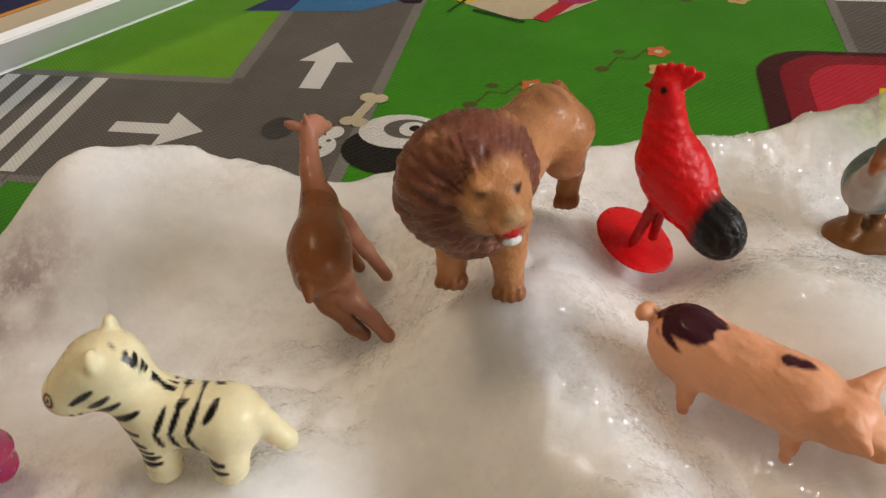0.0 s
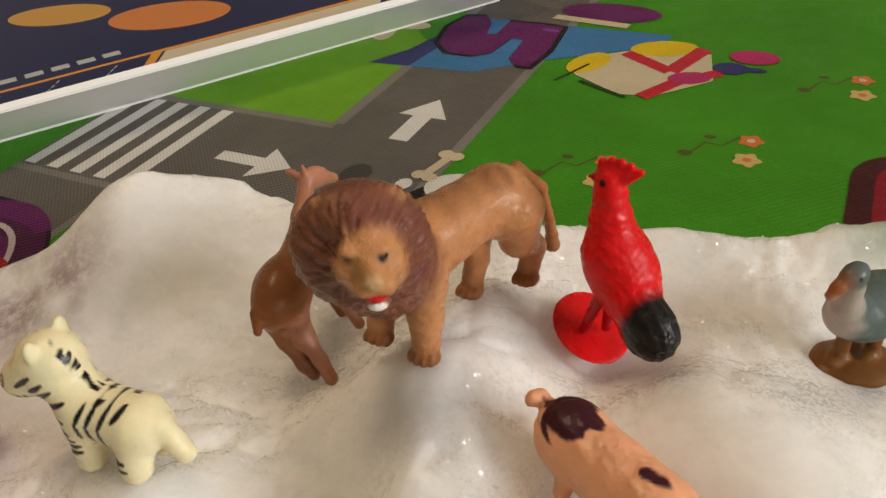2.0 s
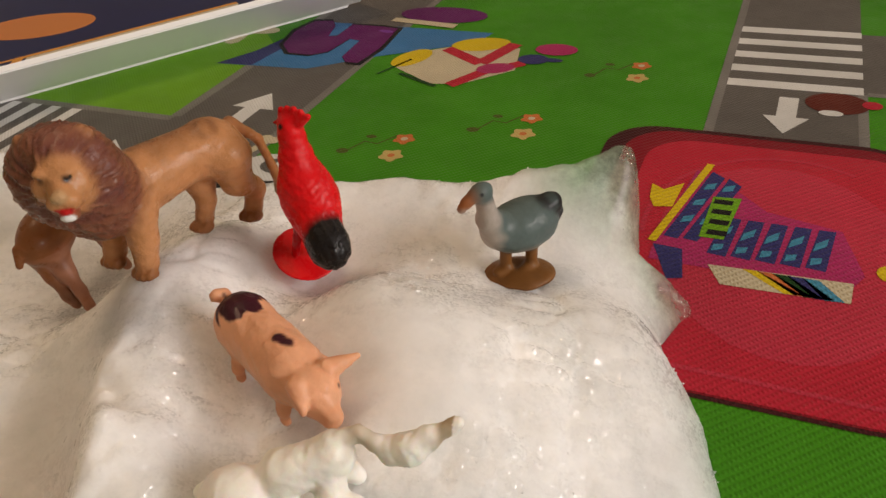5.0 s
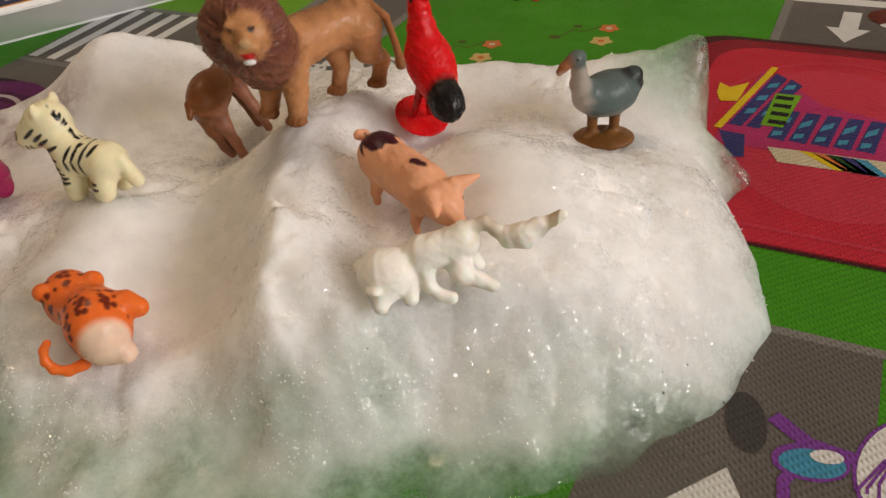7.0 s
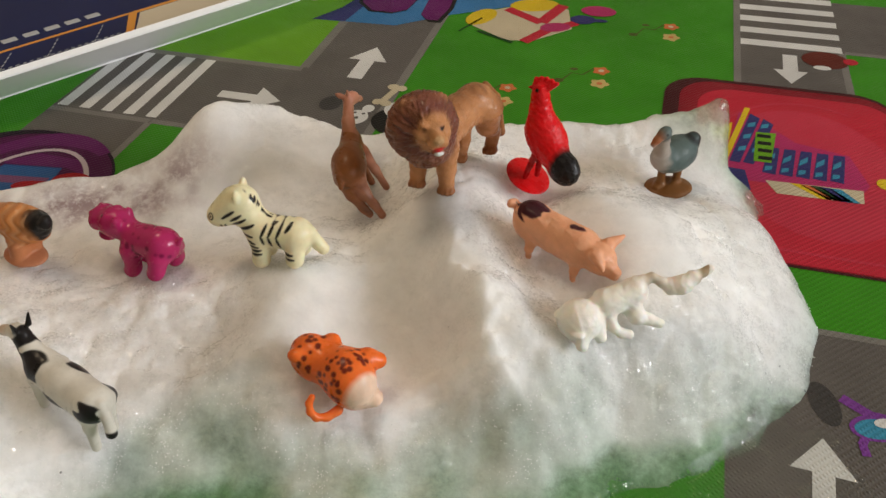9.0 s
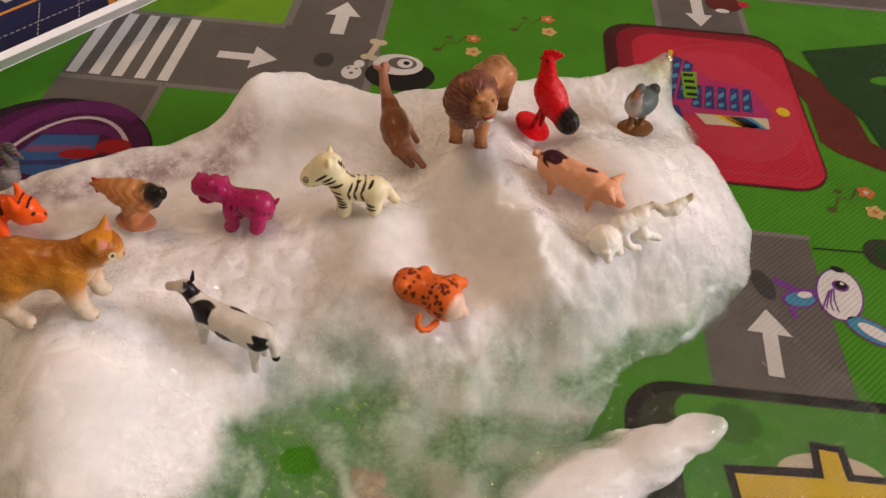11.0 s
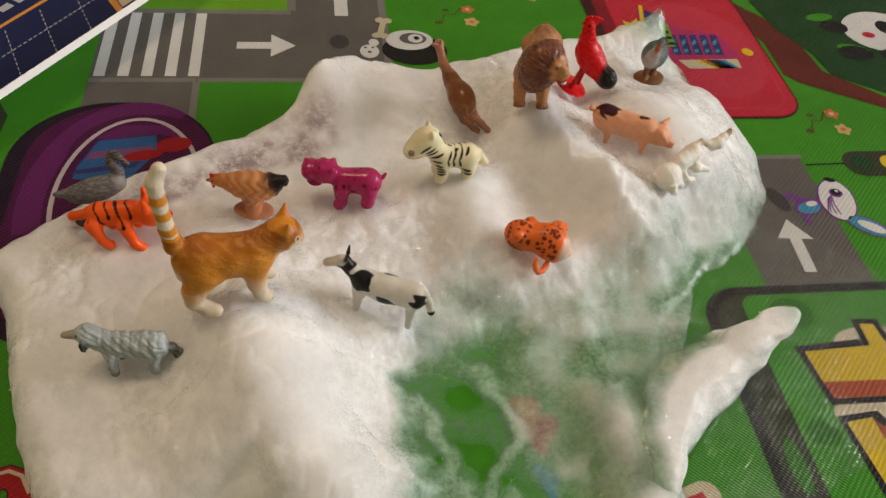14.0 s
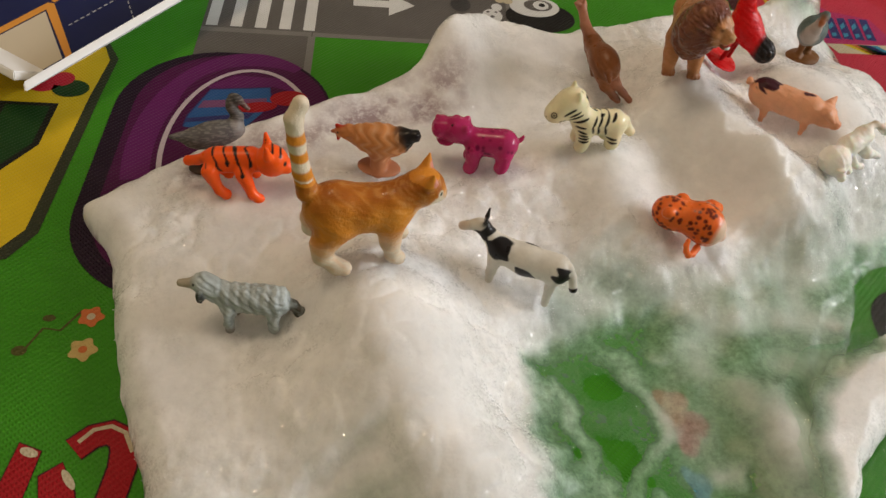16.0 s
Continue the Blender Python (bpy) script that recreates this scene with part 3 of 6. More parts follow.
prints("blue_patch", [oval(1.6, 47.9, 1.0, 0.8), oval(2.8, 48.0, 0.7, 0.3)], NAVY, 8, "", toyprint)
prints("shadow_line", [stroke([(-7.4, 43.6), (-6.2, 46.4)], 0.18), stroke([(-6.0, 44.0), (-3.0, 42.6)], 0.3)], LEAF, 6, "", toyprint)

# the yellow panel with cherries, and the cut-off red letter
panel = prints("yellow_panel", [[(-36.4, 23.2), (-35.5, 21.6), (-35.7, 17.6), (-36.0, 6.2), (-37.0, 4.4), (-38.5, 4.0), (-60, 4.0), (-60, 23.6), (-37.5, 23.9)]], OLIVE, 4, "yellow panel print with a green letter")
prints("panel_field", [[(-36.6, 22.8), (-36.0, 21.4), (-36.3, 17.6), (-36.7, 6.4), (-37.6, 5.0), (-38.8, 4.6), (-60, 4.6), (-60, 23.2), (-37.7, 23.4)]], YELLOW, 5, "", panel)
prints("letter_edge", [stroke([(-39.6, 16.8), (-39.6, 13.5), (-41.5, 10.3), (-46, 8.9)], 3.4)], BLACK, 6, "", panel)
prints("letter_face", [stroke([(-39.6, 16.5), (-39.6, 13.5), (-41.5, 10.3), (-46, 8.9)], 2.6)], LEAF, 7, "", panel)
prints("cherry", [oval(-39.3, 18.7, 0.95, 0.85), oval(-38.3, 19.2, 0.7)], RED, 8, "", panel)
prints("cherry_leaf", [oval(-37.6, 18.3, 1.1, 0.85)], LEAF, 8, "", panel)
HOOK = [(-30.95, -6.05), (-30.3, -5.4), (-29.65, -5.2), (-29.1, -5.45), (-28.85, -6.0), (-28.78, -6.8), (-28.9, -8.0), (-29.1, -10)]
BARS = [[(-33.25, -5.72), (-32.2, -6.1), (-32.31, -7.72), (-32.5, -9.9), (-33.76, -10.0), (-33.46, -7.36)], [(-31.24, -6.59), (-32.07, -7.24), (-31.91, -7.78), (-31.1, -10.2), (-29.63, -10.0), (-30.38, -7.9)]]
letter = prints("red_letter", [stroke(HOOK, 1.3), *BARS], MAROON, 5, "cut-off glossy red letters print")
prints("letter_face", [stroke(HOOK, 1.14)] + [[(x + 0.06 * (cx - x), y - 0.05) for x, y in bar] for bar, cx in zip(BARS, (-32.9, -31.1))], CRIMSON, 6, "", letter)
prints("letter_glint", [stroke([(-30.85, -5.7), (-30.35, -5.1), (-29.65, -4.9), (-29.0, -5.2), (-28.5, -6.1)], 0.2), oval(-32.72, -6.2, 0.42, 0.2, -20), oval(-30.8, -7.4, 0.55, 0.17, -52)], CREAM, 7, "", letter)


# ---- crushed ice: a heap of wet ice over the mat (centimetres) ----
OUTLINE = [(-32.8, 11.5), (-31.2, 7.6), (-30.5, 3.1), (-29.4, -1.9), (-28.2, -5.9), (-25.5, -10.5), (-19.0, -12.5), (-13.5, -12.5), (-7.0, -12.5), (-0.6, -12.0), (1.3, -10.6), (1.9, -9.4), (2.0, -7.0), (2.2, -4.5), (4.2, -2.2), (6.4, 0.0), (7.2, 1.8),
           (8.0, 3.7), (9.6, 4.8), (12.8, 5.8), (14.8, 7.6), (16.9, 10.0), (18.4, 14.2), (17.3, 18.1), (16.2, 21.2), (17.4, 23.3), (15.6, 24.3), (14.9, 26.5), (10.1, 25.6), (4.6, 24.6), (-1.0, 24.2), (-5.1, 23.7), (-9.6, 25.0),
           (-11.8, 23.8), (-14.6, 20.0), (-20.7, 17.8), (-26.3, 15.7), (-29.5, 14.1)]
BACK_RIDGE = [(-11.8, 21.8, 6.0), (-9.4, 22.4, 4.3), (-14.9, 19.2, 4.2), (-11.8, 19.8, 5.7), (-6.5, 22.0, 3.95), (-3.0, 21.3, 3.65), (0.5, 21.4, 4.35), (4.0, 21.8, 4.15), (8.0, 22.9, 4.3), (11.0, 24.3, 4.7), (14.2, 25.4, 5.0), (-20.0, 17.0, 3.4)]
LION_KNOLL = [(0.5, 15.4, 5.5), (2.2, 18.7, 5.3), (2.2, 12.0, 5.9), (3.6, 9.4, 6.2), (4.7, 7.4, 5.5), (5.8, 5.4, 4.4), (-2.2, 15.7, 3.4), (-2.5, 18.3, 3.1), (-5.2, 17.6, 2.9), (0.6, 11.6, 3.7), (2.2, 8.4, 3.2), (5.6, 10.2, 4.3)]
EAST_SHELF = [(4.3, 18.9, 3.7), (5.2, 17.8, 3.4), (6.9, 16.7, 5.1), (8.6, 15.6, 5.5), (11.5, 20.3, 2.95), (14.0, 20.5, 2.8), (7.0, 11.7, 3.9), (5.1, 13.0, 4.0), (9.2, 9.0, 3.9), (10.5, 9.5, 4.1), (7.3, 7.8, 4.1), (12.5, 12.0, 4.0), (15.6, 14.5, 2.6), (14.2, 9.0, 1.3), (15.6, 18.6, 3.0), (16.4, 22.6, 0.8)]
MIDDLE = [(1.6, 6.2, 2.5), (-1.2, 4.9, 2.2), (-2.9, 6.4, 2.7), (-6.4, 11.1, 3.8), (-4.7, 10.6, 4.2), (-7.5, 8.3, 2.7), (-4.9, 6.6, 3.5), (-4.0, 3.8, 2.7), (-12.4, 10.8, 2.8), (-10.9, 9.9, 3.3), (-17.6, 10.6, 3.1), (-16.9, 15.7, 2.7), (-9.5, 16.0, 2.8)]
WEST = [(-26.4, 12.7, 1.9), (-24.0, 9.4, 2.6), (-25.7, 10.4, 2.4), (-17.2, 3.6, 4.8), (-19.9, 2.2, 5.0), (-20.8, 6.2, 3.4), (-12.8, 3.5, 2.5), (-10.0, 2.1, 1.8), (-24.9, 1.4, 2.2), (-22.8, 0.8, 2.7), (-28.0, 4.0, 1.9)]
FRONT = [(-17.6, -3.0, 5.0), (-16.2, 0.4, 4.6), (-15.4, -6.0, 4.2), (-22.0, -3.6, 3.2), (-26.0, -4.0, 2.0), (-13.2, -3.0, 1.9), (-19.2, -5.2, 3.6), (-20.6, -8.0, 1.3), (-10.5, 0.6, 1.3), (-7.1, -2.5, 0.5), (-1.5, 2.9, 1.9), (0.2, 1.0, 1.4), (1.8, -2.2, 0.5), (7.5, 3.6, 0.8), (4.0, 4.2, 1.7), (10.0, 6.0, 1.7), (-5.0, 1.2, 0.9), (3.5, 1.0, 0.8)]
SPOTS = np.array(BACK_RIDGE + LION_KNOLL + EAST_SHELF + MIDDLE + WEST + FRONT)


def plate(d):
    return np.where(d > 1e-9, d * d * np.log(d + 1e-12), 0.0)


n = len(SPOTS)
gap = np.hypot(SPOTS[:, None, 0] - SPOTS[None, :, 0], SPOTS[:, None, 1] - SPOTS[None, :, 1])
lhs = np.zeros((n + 3, n + 3))
lhs[:n, :n] = plate(gap) + 0.4 * np.eye(n)
lhs[:n, n], lhs[:n, n + 1:] = 1, SPOTS[:, :2]
lhs[n:, :n] = lhs[:n, n:].T
BEND = np.linalg.solve(lhs, np.r_[SPOTS[:, 2], 0, 0, 0])


def lattice(seed):
    return np.random.RandomState(seed).rand(64, 64)


def value_noise(x, y, scale, seed):
    """Smooth noise between -1 and 1, with features of about `scale` centimetres."""
    table, u, v = lattice(seed), x / scale + 500, y / scale + 500
    i, j = np.floor(u).astype(int), np.floor(v).astype(int)
    f, g = u - i, v - j
    f, g = f * f * (3 - 2 * f), g * g * (3 - 2 * g)
    at = lambda a, b: table[(i + a) % 64, (j + b) % 64]  # noqa: E731
    return 2 * ((at(0, 0) * (1 - f) + at(1, 0) * f) * (1 - g) + (at(0, 1) * (1 - f) + at(1, 1) * f) * g) - 1


def outline_distance(x, y, outline):
    """Distance to a closed outline, positive inside."""
    best, inside = np.full(x.shape, 1e9), np.zeros(x.shape, bool)
    for (ax, ay), (bx, by) in zip(outline, outline[1:] + outline[:1]):
        dx, dy = bx - ax, by - ay
        t = np.clip(((x - ax) * dx + (y - ay) * dy) / (dx * dx + dy * dy), 0, 1)
        best = np.minimum(best, np.hypot(x - ax - t * dx, y - ay - t * dy))
        inside ^= ((ay > y) != (by > y)) & (x < (bx - ax) * (y - ay) / ((by - ay) or 1e-9) + ax)
    return np.where(inside, best, -best)


def swell(x, y):
    """The heap's smooth height over the mat."""
    h = np.full(x.shape, BEND[n]) + BEND[n + 1] * x + BEND[n + 2] * y
    for (sx, sy, _), w in zip(SPOTS, BEND):
        h += w * plate(np.hypot(x - sx, y - sy))
    return np.maximum(h, 0.25)


def line_side(x, y, points):
    """Signed distance to an open line (positive on its right side) and how far along it lies, 0 to 1."""
    best, side, along = np.full(x.shape, 1e9), np.zeros(x.shape), np.zeros(x.shape)
    for i, ((ax, ay), (bx, by)) in enumerate(zip(points, points[1:])):
        dx, dy = bx - ax, by - ay
        raw = ((x - ax) * dx + (y - ay) * dy) / (dx * dx + dy * dy)
        t = np.clip(raw, 0, 1)
        gap = np.hypot(x - ax - t * dx, y - ay - t * dy)
        closer = gap < best
        best = np.where(closer, gap, best)
        side = np.where(closer, np.sign((x - ax) * dy - (y - ay) * dx), side)
        end = (i + np.where((raw < 0) | (raw > 1), raw, t)) / (len(points) - 1)
        along = np.where(closer, end, along)
    return best * side, along


def ledge(x, y, points, depth, wobble, seed):
    """A broken edge in the ice: a steep drop on the line's left side that fills up again farther out."""
    s, along = line_side(x, y, points)
    s = s + wobble * value_noise(x, y, 1.1, seed) + 0.4 * wobble * value_noise(x, y, 0.4, seed + 1)
    ends = np.clip(along * 6, 0, 1) * np.clip((1 - along) * 4, 0, 1)
    return -depth * ends * 0.5 * (1 - np.tanh(s / 0.3)) * np.exp(np.minimum(s, 0) / 2.6)


# where only water is left, and the slush round it
CLEAR = [(-10.6, -0.8), (-9.0, -0.2), (-7.2, 1.2), (-5.0, 1.2), (-4.6, -0.5), (-5.2, -2.6), (-5.4, -4.2), (-5.0, -5.0), (-3.2, -5.0), (-1.8, -5.2), (-1.6, -6.5), (-2.4, -8.5), (-4.0, -12.5), (-11.4, -12.5), (-10.4, -6.0)]
SLUSH = [(-11.0, -2.0), (-11.2, 1.0), (-8.2, 2.8), (-5.4, 3.6), (-2.4, 2.8), (0.6, 2.6), (3.6, 3.9), (6.4, 5.6), (9.4, 6.8), (12.6, 7.4), (15.4, 7.6), (13.0, 0.0), (4.0, -6.0), (1.8, -9.5), (0.8, -12.5), (-10.6, -12.5)]
STREAKS = [([(-10.2, -1.4), (-9.9, -2.7), (-9.6, -4.4), (-9.5, -6.2)], 0.26), ([(-6.9, -0.1), (-6.4, -1.0)], 0.42), ([(-6.4, -1.0), (-5.9, -2.6), (-5.5, -3.9), (-5.7, -4.6), (-6.5, -5.5), (-7.3, -6.1), (-7.9, -6.9)], 0.2),
           ([(-3.8, -6.6), (-3.0, -6.8)], 0.36), ([(-7.1, -7.8), (-6.7, -7.4)], 0.26), ([(-9.5, -6.6), (-8.9, -9.2)], 0.6)]
RIDGE_LINE = [(1.2, 13.8), (2.2, 11.8), (2.9, 10.3), (3.6, 9.0), (4.4, 7.6), (5.1, 6.4), (5.7, 5.3), (6.2, 4.2)]
CREASE = [(-18.2, -4.4), (-19.6, -4.9), (-20.9, -5.4), (-22.6, -6.2)]


def ice_heap():
    step = 0.115
    xs, ys = np.arange(-33.5, 20.0, step), np.arange(-13.5, 28.6, step)
    x, y = np.meshgrid(xs, ys, indexing="ij")
    wob = 0.32 * value_noise(x, y, 2.2, 1) + 0.1 * value_noise(x, y, 1.0, 2)
    d = outline_distance(x, y, OUTLINE) + wob
    wander = 1.0 * value_noise(x, y, 1.9, 41) + 0.5 * value_noise(x, y, 0.7, 42)
    basin = outline_distance(x, y, SLUSH) + 0.6 * wander
    water = outline_distance(x, y, CLEAR) + 0.6 * wander
    bank = 6.0 - 2.6 * np.clip((-8.5 - x) / 2, 0, 1)
    slush, clear = np.clip(basin / bank + 0.5, 0, 1), np.clip(water / 2.4 + 0.75, 0, 1)
    slush, clear = slush * slush * (3 - 2 * slush), clear * clear * (3 - 2 * clear)
    soaked = np.clip((basin + 0.8 * value_noise(x, y, 2.4, 50) + 1.3 * np.exp(-((x + 6) / 4.5) ** 2 - ((y - 3) / 3) ** 2)) / (bank + 0.5) + 0.55, 0, 1)
    soaked = soaked * soaked * (3 - 2 * soaked)
    milk = np.zeros(x.shape)
    for points, width in STREAKS:
        gap = np.abs(line_side(x + 0.4 * value_noise(x, y, 1.2, 43), y + 0.3 * value_noise(x, y, 0.9, 46), points)[0]) + 0.3 * width * value_noise(x, y, 0.6, 44)
        milk = np.maximum(milk, np.clip(1.3 - 0.5 * gap / width, 0, 1))
    crumbly = np.clip(0.36 + 0.8 * value_noise(x, y, 4.6, 7) + 0.4 * value_noise(x, y, 1.6, 8), 0.05, 1)
    # the slope over the slush is all loose grains
    crumbly = np.maximum(crumbly, np.clip(1 - np.abs(basin + 1.4) / 4.0, 0, 1))
    gully = np.exp(-((x - 1.6 - 0.42 * (9 - y)) ** 2 / 3.5 + (y - 8.6) ** 2 / 9))
    crumbly = crumbly * (1 - 0.85 * gully)
    h = swell(x, y) + 0.1 * value_noise(x, y, 2.6, 3)
    h += ledge(x, y, RIDGE_LINE, 0.7, 0.5, 45) + ledge(x, y, CREASE, 1.0, 0.15, 47)
    h += crumbly * (0.07 * value_noise(x + 0.3 * y, y - 0.3 * x, 0.9, 4) + 0.05 * value_noise(x - 0.6 * y, y + 0.6 * x, 0.45, 5) + 0.03 * value_noise(x + y, y - x, 0.27, 6))
    # chunky lumps with glassy hollows between them
    lump = np.clip(0.25 + 0.75 * crumbly + 0.4 * value_noise(x, y, 3.4, 53), 0, 1)
    h -= lump * (0.2 * (1 - np.abs(value_noise(x + 0.25 * y, y, 1.7, 54))) ** 4 + 0.12 * (1 - np.abs(value_noise(x, y - 0.3 * x, 0.85, 55))) ** 4)
    low = 0.16 + 0.05 * milk + 0.5 * (1 - clear) * np.clip(0.6 + 0.5 * value_noise(x, y, 1.4, 48), 0.1, 1)
    h = h * (1 - slush) + np.clip(h, 0, low) * slush
    # a low shoulder of slush against the loose chunk in front
    shoulder = np.exp(-((x + 0.1) / 2.2) ** 2 - ((y + 5.4) / 3.4) ** 2)
    apron = np.exp(-((x + 0.1) / 1.9) ** 2 - ((y + 9.4) / 1.3) ** 2)
    h += 1.25 * shoulder + 0.55 * apron
    # the thin fin that stands up at the back corner
    fin = np.hypot(x - 14.5, (y - 25.9) * 1.2)
    h += 0.3 * np.clip(1 - fin / 2.2, 0, 1) ** 1.5
    flap = np.hypot(x - 17.0, y - 23.2)
    shore = np.clip(1.2 - np.abs(basin) / 3.0, 0, 1) * (x > 1)
    rim = np.clip(d / (0.3 + 1.3 * np.clip(fin / 3, 0, 1) * np.clip(flap / 2, 0.3, 1) + 1.2 * shore), 0, 1)
    h = np.maximum(h, 0.05) * (1 - (1 - rim) ** 2.2) ** 0.55
    # how milky each spot is: 1 in the heap, about two thirds in the slush, next to nothing in the water
    rose = np.exp(-((x + 4.2) ** 2 / 2.6 + (y + 3.9) ** 2 / 11.0))
    icy = 1 - 0.5 * soaked * np.clip(1 + 0.4 * value_noise(x, y, 1.3, 49), 0.5, 1.3)
    icy = icy * (1 - clear) + clear * np.clip(0.09 + 0.07 * value_noise(x, y, 1.6, 52) + 0.34 * milk + 0.48 * rose, 0, 0.68)
    icy = icy * (1 - 0.75 * np.clip(np.exp(-(fin / 2.9) ** 2) + np.exp(-(flap / 1.3) ** 2), 0, 1))
    icy = icy * (1 - 0.3 * np.exp(-((x + 19.4) ** 2 / 3.5 + (y + 6.9) ** 2 / 1.6)))
    icy = np.maximum(icy, np.maximum(0.9 * shoulder, 0.95 * apron))
    icy = icy * (1 - 0.3 * np.exp(-np.clip(d, 0, 9) / 1.4) * np.clip((x - 10) / 2, 0, 1))
    icy = icy * (1 - 0.7 * np.clip(shore * 1.3, 0, 1) * np.clip(1 - d / 1.3, 0, 1) * (y > -0.5))
    # where nothing but water is left the mat lies open
    keep = (d > -0.12) & ((icy > 0.085) | (clear < 0.9))
    index = -np.ones(x.shape, int)
    index[keep] = np.arange(keep.sum())
    quads = np.stack([index[:-1, :-1], index[1:, :-1], index[1:, 1:], index[:-1, 1:]], -1).reshape(-1, 4)
    quads = quads[(quads >= 0).all(1)]
    # the outermost points are drawn onto the outline, so that the foot runs clean
    gx, gy = np.gradient(d, step)
    foot = np.where(np.abs(d) < step, d / np.maximum(gx * gx + gy * gy, 0.8), 0.0)
    x, y = x - foot * gx, y - foot * gy
    z = np.where(d > step, h, 0.0)[keep] + 0.02
    u, v = x[keep], y[keep]
    me = bpy.data.meshes.new("ice_heap")
    me.from_pydata((np.stack([u, v, z], -1) * CM).tolist(), [], quads.tolist())
    me.polygons.foreach_set("use_smooth", np.ones(len(me.polygons), bool))
    # how much ice lies under each spot: thin slush and the clear fin let the mat through
    thick = icy[keep]
    me.attributes.new("icy", "FLOAT", "POINT").data.foreach_set("value", thick.astype(np.float32))
    me.attributes.new("crumbly", "FLOAT", "POINT").data.foreach_set("value", crumbly[keep].astype(np.float32))
    # print showing through, put into ice colour: reddish along the back, faintly lilac mid-heap
    along = np.interp(u, [-28.0, -22.0, -19.5, -16.0, -13.0, -10.0], [12.8, 13.8, 15.1, 16.2, 16.8, 17.6])
    # broadened to stand in for shade on the back slope
    band = np.exp(-((v - along) / 2.1) ** 2) * np.clip((u + 29) / 2, 0, 1) * np.clip((-10.0 - u) / 3, 0, 1)
    band = band * np.clip(0.6 + 0.5 * value_noise(u, v, 0.7, 31) + 0.5 * value_noise(u, v, 1.8, 32), 0, 1)
    bloom = 0.19 * np.exp(-((u + 11.5) ** 2 / 30 + (v - 8.0) ** 2 / 14)) + 0.12 * np.exp(-((u + 21) ** 2 / 20 + (v - 9.0) ** 2 / 8))
    me.attributes.new("print_tint", "FLOAT", "POINT").data.foreach_set("value", np.clip(0.85 * band + bloom, 0, 1).astype(np.float32))
    me.materials.append(ICE)
    tagged(new("ice_heap", me), "white heap of wet crushed ice melting on the mat", "ice", kind="stuff")
    # loose glassy crystals lie on the crumbly slopes and along the wet shore
    rng = np.random.RandomState(61)
    weight = np.clip(crumbly[keep] - 0.45, 0, 1) ** 1.5 + 0.6 * np.exp(-(basin[keep] / 1.6) ** 2) + 0.4 * np.exp(-(d[keep] / 0.8) ** 2) * (u > 8)
    weight = weight * (thick > 0.7) * np.where(v > 10, 0.45, 1.0) * (np.hypot(u, v + 6) > 4.5)
    pick = rng.choice(len(u), 5500, p=weight / weight.sum())
    shape = np.array([(1, 0, 0), (-1, 0, 0), (0, 1, 0), (0, -1, 0), (0, 0, 1), (0, 0, -1)], float)
    sides = np.array([(0, 2, 4), (2, 1, 4), (1, 3, 4), (3, 0, 4), (2, 0, 5), (1, 2, 5), (3, 1, 5), (0, 3, 5)])
    turn = np.linalg.qr(rng.normal(size=(len(pick), 3, 3)))[0]
    size = rng.uniform(0.015, 0.042, (len(pick), 1, 1)) * rng.uniform(0.6, 1.3, (len(pick), 6, 1))
    spot = np.stack([u[pick], v[pick], z[pick] + 0.01], -1) + rng.uniform(-0.06, 0.06, (len(pick), 3)) * (1, 1, 0)
    points = ((shape * size) @ turn + spot[:, None]).reshape(-1, 3)
    faces = (sides[None] + 6 * np.arange(len(pick))[:, None, None]).reshape(-1, 3)
    bits = bpy.data.meshes.new("ice_crystals")
    bits.from_pydata((points * CM).tolist(), [], faces.tolist())
    bits.materials.append(crystal_material())
    tagged(new("ice_crystals", bits), "tiny white ice grains glinting on the melting heap", "ice", kind="stuff")


def puddle():
    # runs on over dry mat to the right, added to make its weave glint
    edge = [(1.2, -12), (4, -12), (10, -10), (16, -8.0), (20.5, -3.0), (21.5, 2.0), (19.0, 5.0), (17.6, 8.4), (15.6, 8.6), (13.2, 7.0), (9.0, 5.2), (5.0, 2.6), (3.0, -1.0), (1.4, -6)]
    edge = [(x + 0.3 * math.sin(5 * y), y + 0.3 * math.sin(4 * x)) for (ax, ay), (bx, by) in zip(edge, edge[1:] + edge[:1]) for t in np.linspace(0, 1, 7)[:-1] for x, y in [(ax + t * (bx - ax), ay + t * (by - ay))]]
    bm = bmesh.new()
    bm.faces.new([bm.verts.new((x * CM, y * CM, 0.0011)) for x, y in edge])
    bmesh.ops.triangulate(bm, faces=bm.faces[:])
    bmesh.ops.recalc_face_normals(bm, faces=bm.faces[:])
    ob = mesh_object("meltwater_puddle", bm, water_material())
    return tagged(ob, "thin clear puddle of meltwater, with an added glossy film over dry mat", "puddle", kind="stuff")


ICE = snow_material()
ice_heap()
puddle()


